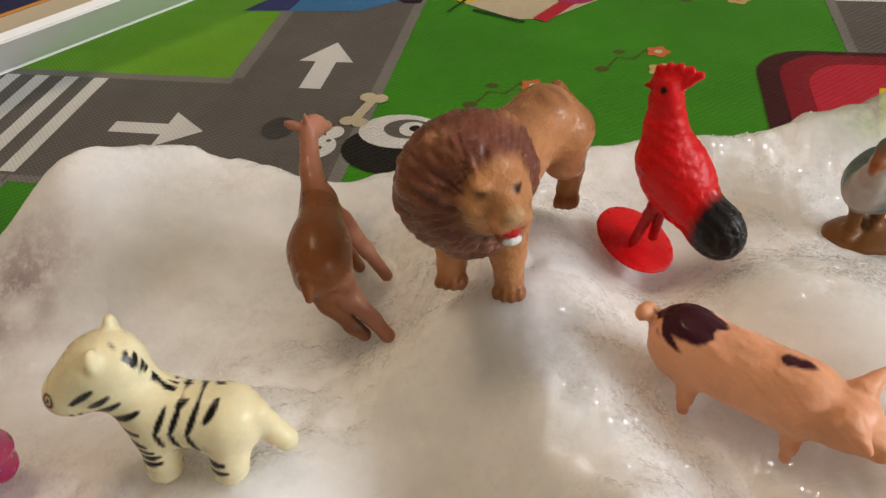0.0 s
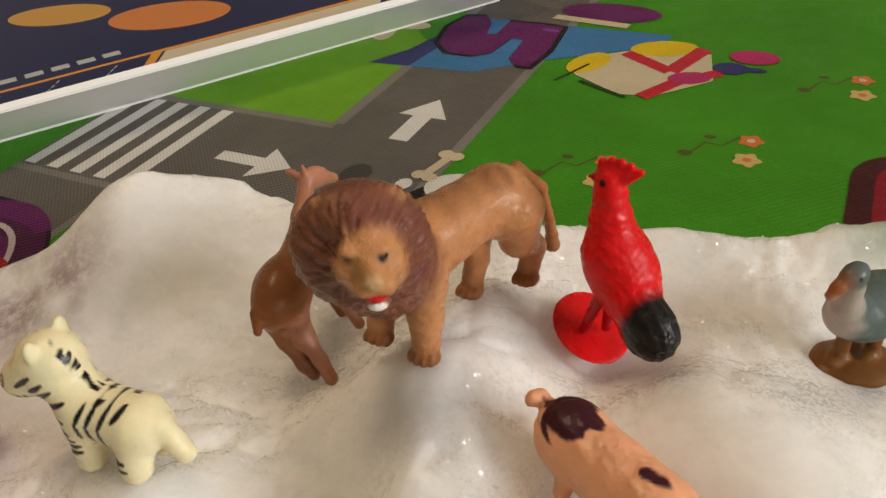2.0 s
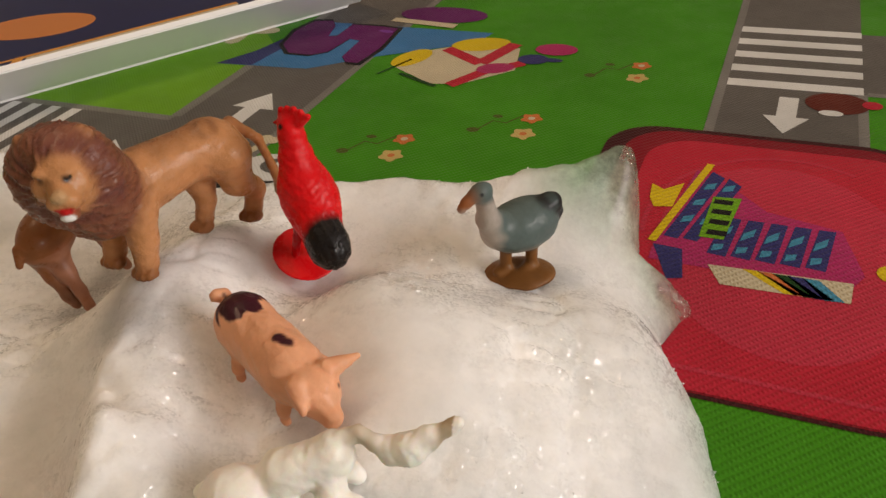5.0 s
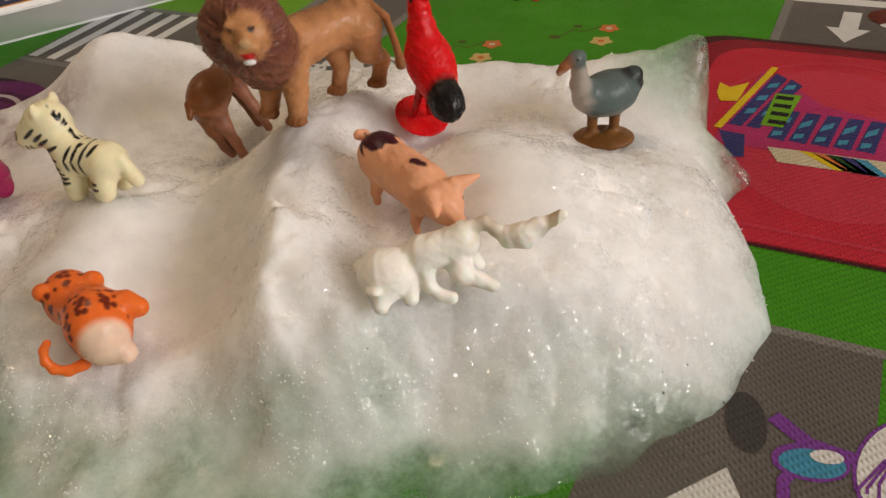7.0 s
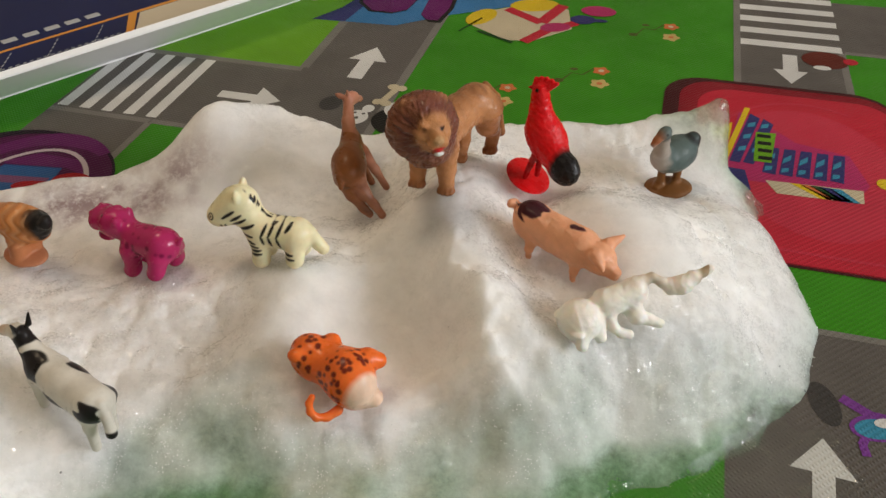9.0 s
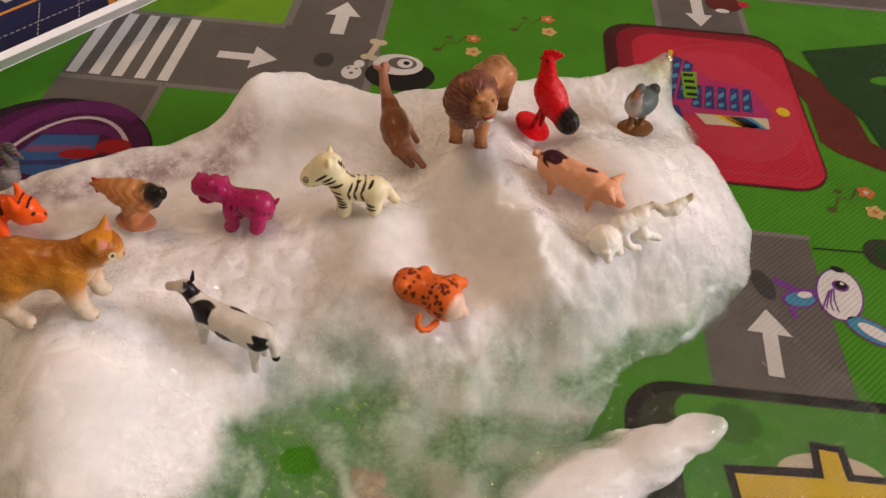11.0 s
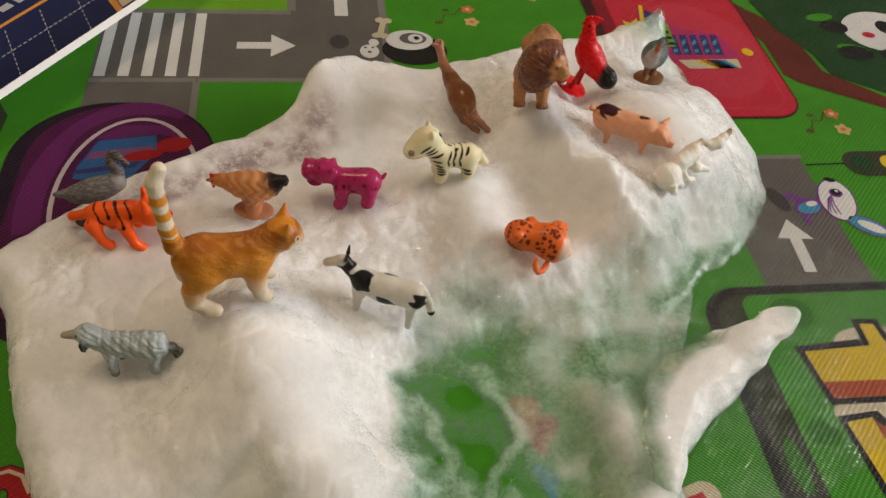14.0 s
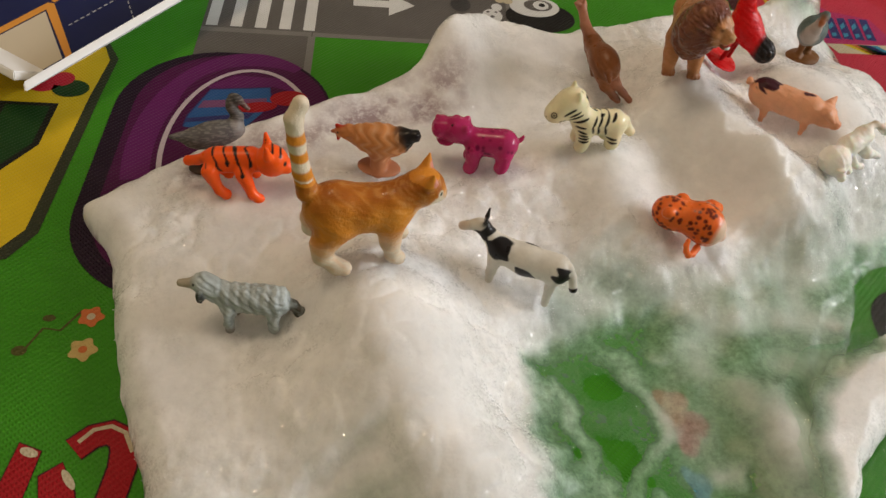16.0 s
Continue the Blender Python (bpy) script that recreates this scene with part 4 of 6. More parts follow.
# ---- moulded figures: rounded limbs melted into one skin ----
class Clay:
    """Limbs of one figure in centimetres: tapered rods and egg shapes, each with its paint."""

    def __init__(self):
        self.limbs = []

    def rod(self, a, b, ra, rb, paint, melt=0.22):
        self.limbs.append(("rod", np.array(a, float), np.array(b, float), (ra, rb), paint, melt))
        return self

    def chain(self, points, paint, melt=0.2):
        for (ax, ay, az, ar), (bx, by, bz, br) in zip(points, points[1:]):
            self.rod((ax, ay, az), (bx, by, bz), ar, br, paint, melt)
        return self

    def egg(self, c, radii, paint, ahead=(1, 0, 0), up=(0, 0, 1), melt=0.22):
        f = np.array(ahead, float) / np.linalg.norm(ahead)
        s = np.cross(up, f)
        s /= np.linalg.norm(s)
        self.limbs.append(("egg", np.array(c, float), np.stack([f, s, np.cross(f, s)]), radii, paint, melt))
        return self

    def near(self, limb, p):
        kind, a, b, r, _, _ = limb
        if kind == "rod":
            ab = b - a
            t = np.clip(((p - a) @ ab) / (ab @ ab + 1e-9), 0, 1)
            return np.linalg.norm(p - a - t[..., None] * ab, axis=-1) - (r[0] + t * (r[1] - r[0]))
        q = (p - a) @ b.T
        k0 = np.linalg.norm(q / r, axis=-1)
        return k0 * (k0 - 1) / (np.linalg.norm(q / np.square(r), axis=-1) + 1e-9)

    def bounds(self, limb):
        kind, a, b, r, _, _ = limb
        if kind == "rod":
            return np.minimum(a - r[0], b - r[1]), np.maximum(a + r[0], b + r[1])
        return a - max(r), a + max(r)

    def skin(self, voxel, relief=None):
        """Vertices and quads of the melted surface."""
        boxes = [self.bounds(limb) for limb in self.limbs]
        lo = np.min([b[0] for b in boxes], 0) - 4 * voxel
        hi = np.max([b[1] for b in boxes], 0) + 4 * voxel
        axes = [np.arange(a, b + voxel, voxel) for a, b in zip(lo, hi)]
        d = np.full([len(a) for a in axes], 9.0)
        for limb, (a, b) in zip(self.limbs, boxes):
            pad = limb[5] * 1.6 + 3 * voxel
            cut = tuple(slice(max(int((a[i] - pad - lo[i]) / voxel), 0), int((b[i] + pad - lo[i]) / voxel) + 2) for i in range(3))
            p = np.stack(np.meshgrid(*[axes[i][cut[i]] for i in range(3)], indexing="ij"), -1)
            new_d, old, k = self.near(limb, p), d[cut], limb[5]
            blend = np.clip(0.5 + 0.5 * (old - new_d) / k, 0, 1)
            d[cut] = old * (1 - blend) + new_d * blend - k * blend * (1 - blend)
        if relief:
            band = np.abs(d) < 4 * voxel
            i = np.argwhere(band)
            d[band] += relief(lo + i * voxel)
        return net(d, lo, voxel)

    def paint(self, p):
        """The paint at points: the nearest limb's, softly merged."""
        near = np.stack([self.near(limb, p) for limb in self.limbs])
        w = np.exp(-(near - near.min(0)) / 0.05)
        return (w[..., None] * np.array([limb[4] for limb in self.limbs])[:, None]).sum(0) / w.sum(0)[:, None]


def net(d, lo, voxel):
    """A smooth net of quads on the zero surface of a grid of distances."""
    inside = d < 0
    corners = [(i, j, k) for i in (0, 1) for j in (0, 1) for k in (0, 1)]
    size = np.array(d.shape) - 1
    pick = lambda a, c: a[c[0]:c[0] + size[0], c[1]:c[1] + size[1], c[2]:c[2] + size[2]]  # noqa: E731
    count = sum(pick(inside, c).astype(int) for c in corners)
    cells = np.argwhere((count > 0) & (count < 8))
    total, hits = np.zeros((len(cells), 3)), np.zeros(len(cells))
    for c in corners:
        for axis in range(3):
            if c[axis]:
                continue
            e = list(c)
            e[axis] = 1
            a, b = d[tuple((cells + c).T)], d[tuple((cells + e).T)]
            cross = (a < 0) != (b < 0)
            t = np.where(cross, a / np.where(cross, a - b, 1), 0)
            at = np.tile(np.array(c, float), (len(cells), 1))
            at[:, axis] = t
            total += at * cross[:, None]
            hits += cross
    verts = lo + voxel * (cells + total / hits[:, None])
    index = -np.ones(size, int)
    index[tuple(cells.T)] = np.arange(len(cells))
    quads = []
    for axis in range(3):
        a = [slice(1, -1)] * 3
        b = [slice(1, -1)] * 3
        a[axis], b[axis] = slice(0, -1), slice(1, None)
        one, two = inside[tuple(a)], inside[tuple(b)]
        at = np.argwhere(one != two)
        flip = one[tuple(at.T)]
        shift = np.ones(3, int)
        shift[axis] = 0
        at = at + shift
        u, v = [i for i in range(3) if i != axis]
        eu, ev = np.eye(3, dtype=int)[u], np.eye(3, dtype=int)[v]
        quad = np.stack([index[tuple((at - o).T)] for o in (eu + ev, ev, 0 * eu, eu)], 1)
        if axis == 1:
            flip = ~flip
        quad[~flip] = quad[~flip][:, ::-1]
        quads.append(quad)
    quads = np.concatenate(quads)
    return verts, quads[(quads >= 0).all(1)]


def figure(name, clay, mat, label, category, base, voxel=0.065, relief=None, decorate=None, group="toy animals on the ice", shift=(0, 0, 0)):
    """One moulded toy animal: a single painted mesh whose origin is at its foot."""
    verts, quads = clay.skin(voxel, relief)
    colour = clay.paint(verts)
    if decorate:
        colour = decorate(verts, colour)
    verts = verts + shift
    me = bpy.data.meshes.new(name)
    me.from_pydata(((verts - base) * CM).tolist(), [], quads.tolist())
    me.polygons.foreach_set("use_smooth", np.ones(len(me.polygons), bool))
    rgba = np.c_[np.clip(colour, 0, 1), np.ones(len(colour))].astype(np.float32)
    me.attributes.new("paint", "FLOAT_COLOR", "POINT").data.foreach_set("color", rgba.ravel())
    me.materials.append(mat)
    ob = new(name, me)
    ob.location = Vector(base) * CM
    return tagged(ob, label, category, group)


def dab(p, colour, centre, radius, paint, soft=0.04):
    """A round dab of paint."""
    w = np.clip((radius - np.linalg.norm(p - np.array(centre), axis=1)) / soft + 0.5, 0, 1)[:, None]
    return colour * (1 - w) + np.array(paint) * w


def streak(p, colour, a, b, width, paint, axes=(0, 2), where=True):
    """A brush stroke between two points of a side view, tapered at its ends."""
    q, a, b = p[:, list(axes)], np.array(a), np.array(b)
    ab = b - a
    s = np.clip((q - a) @ ab / (ab @ ab), 0, 1)
    gap = np.linalg.norm(q - a - s[:, None] * ab, axis=1)
    w = np.clip((width * (0.55 + 1.8 * s * (1 - s)) - gap) / 0.035 + 0.5, 0, 1) * where
    return wash(colour, w, paint)


def wash(colour, amount, paint):
    w = np.clip(amount, 0, 1)[:, None]
    return colour * (1 - w) + np.array(paint) * w


def ripple(p, scale, seed):
    return value_noise(p[:, 0] + 1.7 * p[:, 2], p[:, 1] - 1.3 * p[:, 2], scale, seed)


TAN, DARK_TAN, MANE = (0.54, 0.245, 0.105), (0.36, 0.14, 0.05), (0.24, 0.09, 0.045)
INK = (0.012, 0.01, 0.01)


def lion():
    c = Clay()
    c.rod((0.75, 16.1, 8.05), (2.15, 18.6, 8.3), 1.08, 0.78, TAN, 0.3)
    c.egg((2.25, 18.75, 8.15), (1.05, 0.92, 1.0), TAN, (-0.45, -0.89, 0))
    c.egg((0.6, 15.2, 8.6), (1.15, 1.25, 1.65), MANE, (0.2, -0.98, 0), melt=0.35)
    c.egg((0.55, 14.5, 9.4), (1.0, 1.55, 1.58), MANE, (0.42, -0.9, 0.05), melt=0.3)
    c.egg((0.75, 14.25, 10.35), (0.6, 0.85, 0.5), MANE, (0.42, -0.9, 0.1), melt=0.25)
    c.egg((1.1, 13.85, 9.6), (0.62, 0.74, 0.92), TAN, (0.42, -0.9, 0.0), melt=0.3)
    c.rod((1.22, 13.55, 9.8), (1.44, 13.2, 9.58), 0.36, 0.29, TAN, 0.2)
    for s in (-1, 1):
        c.egg((1.42 + 0.19 * s, 13.24 + 0.1 * s, 9.4), (0.27, 0.24, 0.22), TAN, (0.42, -0.9, 0), melt=0.12)
        c.egg((1.15 + 0.29 * s, 13.46 + 0.14 * s, 10.14), (0.2, 0.2, 0.1), TAN, (0.42, -0.9, -0.2), melt=0.15)
        c.egg((1.16 + 0.44 * s, 13.56 + 0.21 * s, 9.6), (0.22, 0.22, 0.26), TAN, (0.42, -0.9, 0), melt=0.2)
    c.egg((1.52, 12.99, 9.66), (0.12, 0.22, 0.13), (0.55, 0.33, 0.16), (0.42, -0.9, 0), melt=0.06)
    c.egg((1.4, 13.2, 9.18), (0.26, 0.22, 0.1), (0.5, 0.015, 0.015), (0.42, -0.9, 0), melt=0.05)
    c.egg((1.4, 13.26, 8.98), (0.29, 0.28, 0.14), MANE, (0.42, -0.9, 0), melt=0.08)
    for fx, fy, ax, ay in ((1.42, 15.25, 1.35, 15.75), (0.02, 15.65, 0.15, 16.2)):
        c.chain([(ax, ay, 7.6, 0.62), ((ax + fx) / 2, (ay + fy) / 2 + 0.1, 6.7, 0.43), (fx, fy + 0.12, 5.95, 0.36)], TAN)
        for s in (-0.27, -0.09, 0.09, 0.27):
            c.egg((fx + s, fy - 0.2 + 0.35 * abs(s) - 0.12 * s, 5.72), (0.24, 0.13, 0.2), DARK_TAN, (-0.25, -0.97, 0), melt=0.06)
    for fx, fy, hx, hy in ((3.0, 19.1, 2.8, 18.8), (1.65, 18.2, 1.55, 18.6)):
        c.chain([(hx, hy, 7.9, 0.8), (hx + 0.05, hy + 0.1, 7.0, 0.52), (fx + 0.12, fy + 0.35, 6.4, 0.32), (fx + 0.02, fy + 0.15, 5.75, 0.32)], TAN)
        for s in (-0.24, -0.08, 0.08, 0.24):
            c.egg((fx + s, fy - 0.18 + 0.35 * abs(s), 5.55), (0.26, 0.12, 0.2), DARK_TAN, (-0.3, -0.95, 0), melt=0.06)
    c.chain([(2.65, 19.6, 8.7, 0.2), (3.15, 20.25, 7.8, 0.16), (3.3, 20.5, 6.7, 0.15), (3.35, 20.66, 5.95, 0.17), (3.35, 20.7, 5.6, 0.24)], DARK_TAN, 0.1)
    for s in (-1, 1):
        c.egg((0.62 + s * 0.74, 14.4 + s * 0.36, 10.62), (0.14, 0.22, 0.2), TAN, (0.42, -0.9, 0.2), melt=0.12)

    def manely(p):
        ball = np.clip(1.95 - np.linalg.norm((p - (0.5, 14.7, 9.1)) / (1.1, 1.15, 1.25), axis=1), 0, 0.5) * 2
        face = np.clip(1.2 - np.linalg.norm((p - (1.32, 13.3, 9.65)) / (0.72, 0.85, 0.9), axis=1), 0, 0.25) * 4
        return np.clip(ball, 0, 1) * (1 - np.clip(face, 0, 1)) * (p[:, 1] < 16.1)

    def locks(p):
        a = np.arctan2(p[:, 2] - 9.6, p[:, 0] - 1.1)
        r = np.hypot(p[:, 2] - 9.6, p[:, 0] - 1.1)
        return (0.55 * value_noise(a * 3 + 0.8 * ripple(p, 0.8, 12), 0.7 * r + p[:, 1] * 0.5, 0.3, 16) + 0.9 * value_noise(a * 3 + 0.2 * ripple(p, 0.5, 18), 0.3 * r + p[:, 1] * 0.3, 0.13, 17) + 0.3 * ripple(p, 0.2, 11))

    def relief(p):
        return 0.052 * locks(p) * manely(p) + 0.016 * ripple(p, 0.22, 13)

    def decorate(p, col):
        back = (p[:, 1] > 15.9) * np.clip((p[:, 2] - 8.75) * 1.6 + 0.35 * ripple(p, 0.3, 14), 0, 1)
        col = wash(col, 0.85 * back, (0.16, 0.065, 0.03))
        mane = manely(p)
        col = wash(col, mane * np.clip(0.1 - 0.8 * locks(p), 0, 1) * 0.5, (0.4, 0.18, 0.085))
        col = wash(col, mane * np.clip(0.9 * locks(p), 0, 1) * 0.65, (0.1, 0.036, 0.02))
        col = wash(col, 0.45 * mane, (0.15, 0.045, 0.032))
        col = wash(col, 0.35 * np.clip(ripple(p, 0.35, 19), 0, 1) * (1 - mane), (0.36, 0.15, 0.05))
        col = wash(col, mane * np.clip(1.1 - np.abs(np.hypot(p[:, 0] - 1.1, p[:, 2] - 9.6) - 1.05) * 2.0, 0, 1) * (p[:, 1] < 14.9) * 0.6 * np.clip(0.6 + ripple(p, 0.5, 20), 0, 1), (0.15, 0.045, 0.045))
        # the legs turn darker towards the paws
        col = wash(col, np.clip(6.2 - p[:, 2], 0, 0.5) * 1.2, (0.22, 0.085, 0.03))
        col = dab(p, col, (1.53, 12.95, 9.7), 0.2, (0.55, 0.33, 0.17), 0.1)
        for s in (-1, 1):
            e = np.array((1.2 + s * 0.33, 13.3 + s * 0.15, 9.98))
            col = dab(p, col, e, 0.13, (0.2, 0.08, 0.035), 0.08)
            col = dab(p, col, e + (0.1 * s, 0.05 * s, 0.03), 0.06, INK)
            col = dab(p, col, e + (0.02, -0.03, 0), 0.075, INK)
        for s in (-1, 0, 1):
            col = dab(p, col, (1.52 + 0.13 * s, 12.99 + 0.07 * s, 9.2), 0.14, (0.55, 0.015, 0.015))
        for s in (-1, 0, 1):
            col = dab(p, col, (1.5 + 0.12 * s, 13.0 + 0.06 * s, 8.99), 0.13, (0.85, 0.83, 0.8))
        return col

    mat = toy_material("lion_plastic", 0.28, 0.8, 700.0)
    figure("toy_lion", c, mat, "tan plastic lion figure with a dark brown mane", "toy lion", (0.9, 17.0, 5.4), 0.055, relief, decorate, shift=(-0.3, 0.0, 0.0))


def deer():
    brown, rust = (0.24, 0.085, 0.028), (0.42, 0.165, 0.095)
    c = Clay()
    c.egg((-3.75, 16.7, 5.6), (1.25, 0.8, 0.9), brown, (-0.15, 1, 0.1))
    c.rod((-3.8, 16.9, 5.6), (-4.05, 18.6, 5.8), 0.75, 0.5, brown, 0.3)
    c.chain([(-4.05, 18.4, 5.8, 0.48), (-4.38, 19.4, 6.35, 0.29), (-4.5, 20.2, 7.0, 0.26)], brown)
    c.egg((-4.45, 20.6, 7.0), (0.6, 0.34, 0.36), rust, (0.2, 0.95, -0.35), melt=0.15)
    c.rod((-4.38, 20.9, 6.85), (-4.25, 21.4, 6.55), 0.26, 0.17, rust, 0.12)
    c.rod((-4.5, 20.25, 7.2), (-4.5, 20.15, 7.65), 0.13, 0.06, rust, 0.08)
    c.egg((-4.85, 20.15, 7.32), (0.3, 0.1, 0.16), brown, (-0.9, -0.1, 0.4), melt=0.06)
    c.chain([(-3.4, 16.4, 5.2, 0.52), (-3.0, 16.2, 4.5, 0.3), (-2.45, 15.95, 4.0, 0.19), (-2.05, 15.7, 3.62, 0.2)], rust)
    c.chain([(-3.9, 16.3, 5.1, 0.5), (-3.6, 16.2, 4.3, 0.28), (-3.0, 15.9, 3.75, 0.18), (-2.7, 15.85, 3.5, 0.19)], brown)
    c.chain([(-3.5, 18.3, 5.4, 0.36), (-2.9, 18.3, 4.4, 0.2), (-2.4, 18.3, 3.4, 0.18)], rust)
    c.chain([(-4.1, 18.6, 5.3, 0.34), (-3.7, 18.8, 4.3, 0.2), (-3.3, 18.9, 3.2, 0.18)], brown)
    c.rod((-3.9, 15.6, 5.7), (-3.8, 15.3, 5.3), 0.2, 0.12, brown, 0.1)

    def decorate(p, col):
        col = wash(col, 0.7 * np.clip((p[:, 0] + 3.6) * 1.2, 0, 1) * (p[:, 2] < 5.4), (0.4, 0.19, 0.12))
        col = wash(col, 0.5 * np.clip(ripple(p, 0.25, 22), 0, 1), (0.33, 0.13, 0.06))
        col = wash(col, 0.5 * np.clip(ripple(p, 0.6, 21), 0, 1), (0.11, 0.04, 0.018))
        return wash(col, 0.75 * np.clip((p[:, 2] - 6.0) * 1.6 + 0.3 * ripple(p, 0.3, 23), 0, 1) * (p[:, 1] > 18.5), (0.52, 0.23, 0.15))

    figure("toy_fawn", c, toy_material("fawn_plastic", 0.33, 0.1), "brown plastic fawn figure leaning in the ice", "toy deer", (-2.8, 17.0, 3.3), 0.055, None, decorate)


def rooster():
    red, deep = (0.72, 0.008, 0.012), (0.42, 0.004, 0.007)
    c = Clay()
    c.egg((5.38, 18.35, 6.85), (1.3, 0.84, 0.92), red, (0.5, -0.5, -0.75), (0.6, 0.5, 0.6))
    c.chain([(5.15, 18.5, 7.35, 0.78), (5.0, 18.68, 8.1, 0.5), (4.95, 18.75, 8.8, 0.37), (4.92, 18.78, 9.15, 0.36)], red, 0.25)
    for t in np.linspace(0, 1, 5):
        c.rod((4.72 + 0.62 * t, 18.85 - 0.14 * t, 9.3), (4.7 + 0.95 * t, 18.85 - 0.2 * t, 9.6 + 0.14 * math.sin(3 * t) - 0.12 * t), 0.17, 0.1, red, 0.12)
    c.rod((4.65, 18.78, 9.2), (4.4, 18.8, 9.18), 0.14, 0.04, deep, 0.06)
    c.egg((4.68, 18.7, 8.82), (0.13, 0.1, 0.2), deep, melt=0.05)
    c.rod((5.75, 17.85, 6.35), (6.2, 17.35, 6.0), 0.72, 0.62, red, 0.2)
    c.egg((6.3, 17.25, 5.92), (0.8, 0.6, 0.7), INK, (0.62, -0.55, -0.55), (0.4, 0.3, 0.8), melt=0.15)
    for s in (-0.3, 0.25):
        c.rod((5.05 + s * 0.5, 18.3 + s * 0.3, 6.0), (4.8 + s, 18.4 + s * 0.4, 4.7), 0.17, 0.13, deep, 0.12)
    c.egg((4.62, 18.7, 4.45), (1.22, 1.08, 0.13), red, (0.53, -0.8, -0.29), (0.29, -0.16, 0.945), melt=0.05)

    def relief(p):
        feather = np.sin(p[:, 2] * 14 + 3 * np.sin(p[:, 0] * 7)) * np.sin(p[:, 0] * 13 - p[:, 1] * 9)
        tail = np.sin((p[:, 0] * 0.7 + p[:, 1] * 0.7) * 24) * (p[:, 0] - p[:, 1] > -11.6)
        return (0.008 * feather + 0.024 * ripple(p, 0.11, 25)) * (p[:, 2] < 8.9) * (p[:, 2] > 5.3) + 0.012 * tail

    def decorate(p, col):
        dark = np.clip((p[:, 0] - p[:, 1] + 11.55) * 2.4 + 0.2 * ripple(p, 0.3, 24), 0, 1) * (p[:, 2] > 5.0)
        return dab(p, wash(col, dark, INK), (4.78, 18.45, 9.22), 0.09, INK)

    figure("toy_rooster", c, toy_material("rooster_plastic", 0.26, 0.45, 950.0, 0.15), "glossy red plastic rooster with a black tail on a round base", "toy rooster", (4.7, 18.3, 4.0), 0.045, relief, decorate)


def duck():
    slate, brown = (0.1, 0.135, 0.128), (0.2, 0.08, 0.02)
    c = Clay()
    c.egg((11.55, 20.35, 3.28), (1.22, 0.92, 0.29), brown, (1, 0.25, 0), melt=0.1)
    for x, y in ((11.1, 20.2), (11.9, 20.55)):
        c.chain([(x, y, 3.4, 0.24), (x + 0.03, y + 0.05, 3.95, 0.17), (x + 0.03, y + 0.1, 4.4, 0.24)], brown, 0.14)
        c.egg((x - 0.1, y - 0.15, 3.52), (0.34, 0.24, 0.14), brown, (-0.6, -0.8, 0), melt=0.08)
    c.egg((11.58, 20.58, 5.06), (1.3, 0.9, 0.86), slate, (-0.62, -0.76, 0.06))
    c.egg((11.95, 20.95, 5.1), (0.8, 0.72, 0.72), slate, (-0.62, -0.76, 0), melt=0.3)
    c.chain([(12.2, 21.05, 5.5, 0.42), (12.45, 21.3, 5.55, 0.36), (12.58, 21.42, 5.2, 0.24), (12.55, 21.35, 4.85, 0.15)], INK, 0.12)
    c.chain([(10.98, 19.85, 5.3, 0.62), (10.8, 19.42, 5.95, 0.36), (10.78, 19.2, 6.6, 0.25), (10.77, 19.1, 6.98, 0.25)], slate, 0.22)
    c.egg((10.72, 18.98, 7.15), (0.42, 0.3, 0.31), slate, (-0.55, -0.8, -0.15), melt=0.12)
    c.chain([(10.55, 18.78, 7.12, 0.21), (10.36, 18.58, 6.98, 0.17), (10.24, 18.45, 6.84, 0.14)], (0.3, 0.1, 0.035), 0.08)

    def relief(p):
        return 0.05 * ripple(p, 0.45, 33) * (p[:, 2] < 3.75) + 0.012 * ripple(p, 0.14, 34) * (p[:, 2] > 4.4)

    def decorate(p, col):
        ahead = (p[:, 0] - 10.98) * -0.62 + (p[:, 1] - 19.6) * -0.76
        bib = np.clip((ahead + 0.15) * 2.4 + 0.25 * ripple(p, 0.4, 35), 0, 1) * np.clip((6.95 - p[:, 2]) * 4, 0, 1) * (p[:, 2] > 4.2)
        col = wash(col, 0.9 * bib, (0.46, 0.39, 0.34))
        col = wash(col, 0.85 * np.clip((4.75 - p[:, 2]) * 2, 0, 1) * (p[:, 2] > 4.3), (0.4, 0.35, 0.3))
        col = wash(col, 0.5 * np.clip(ripple(p, 0.3, 31) + 0.3, 0, 1) * (p[:, 2] > 4.6) * (p[:, 1] > 20.2), (0.08, 0.115, 0.11))
        col = wash(col, 0.5 * np.clip(ripple(p, 0.35, 32), 0, 1) * (p[:, 2] < 3.9), (0.14, 0.055, 0.015))
        for s in (-1, 1):
            col = dab(p, col, (10.58 + 0.23 * s, 18.88 - 0.15 * s, 7.22), 0.07, INK)
        return col

    figure("toy_duck", c, toy_material("duck_plastic", 0.5, 0.3), "slate grey plastic duck with pale breast on a brown base", "toy duck", (11.55, 20.4, 2.95), 0.055, relief, decorate)


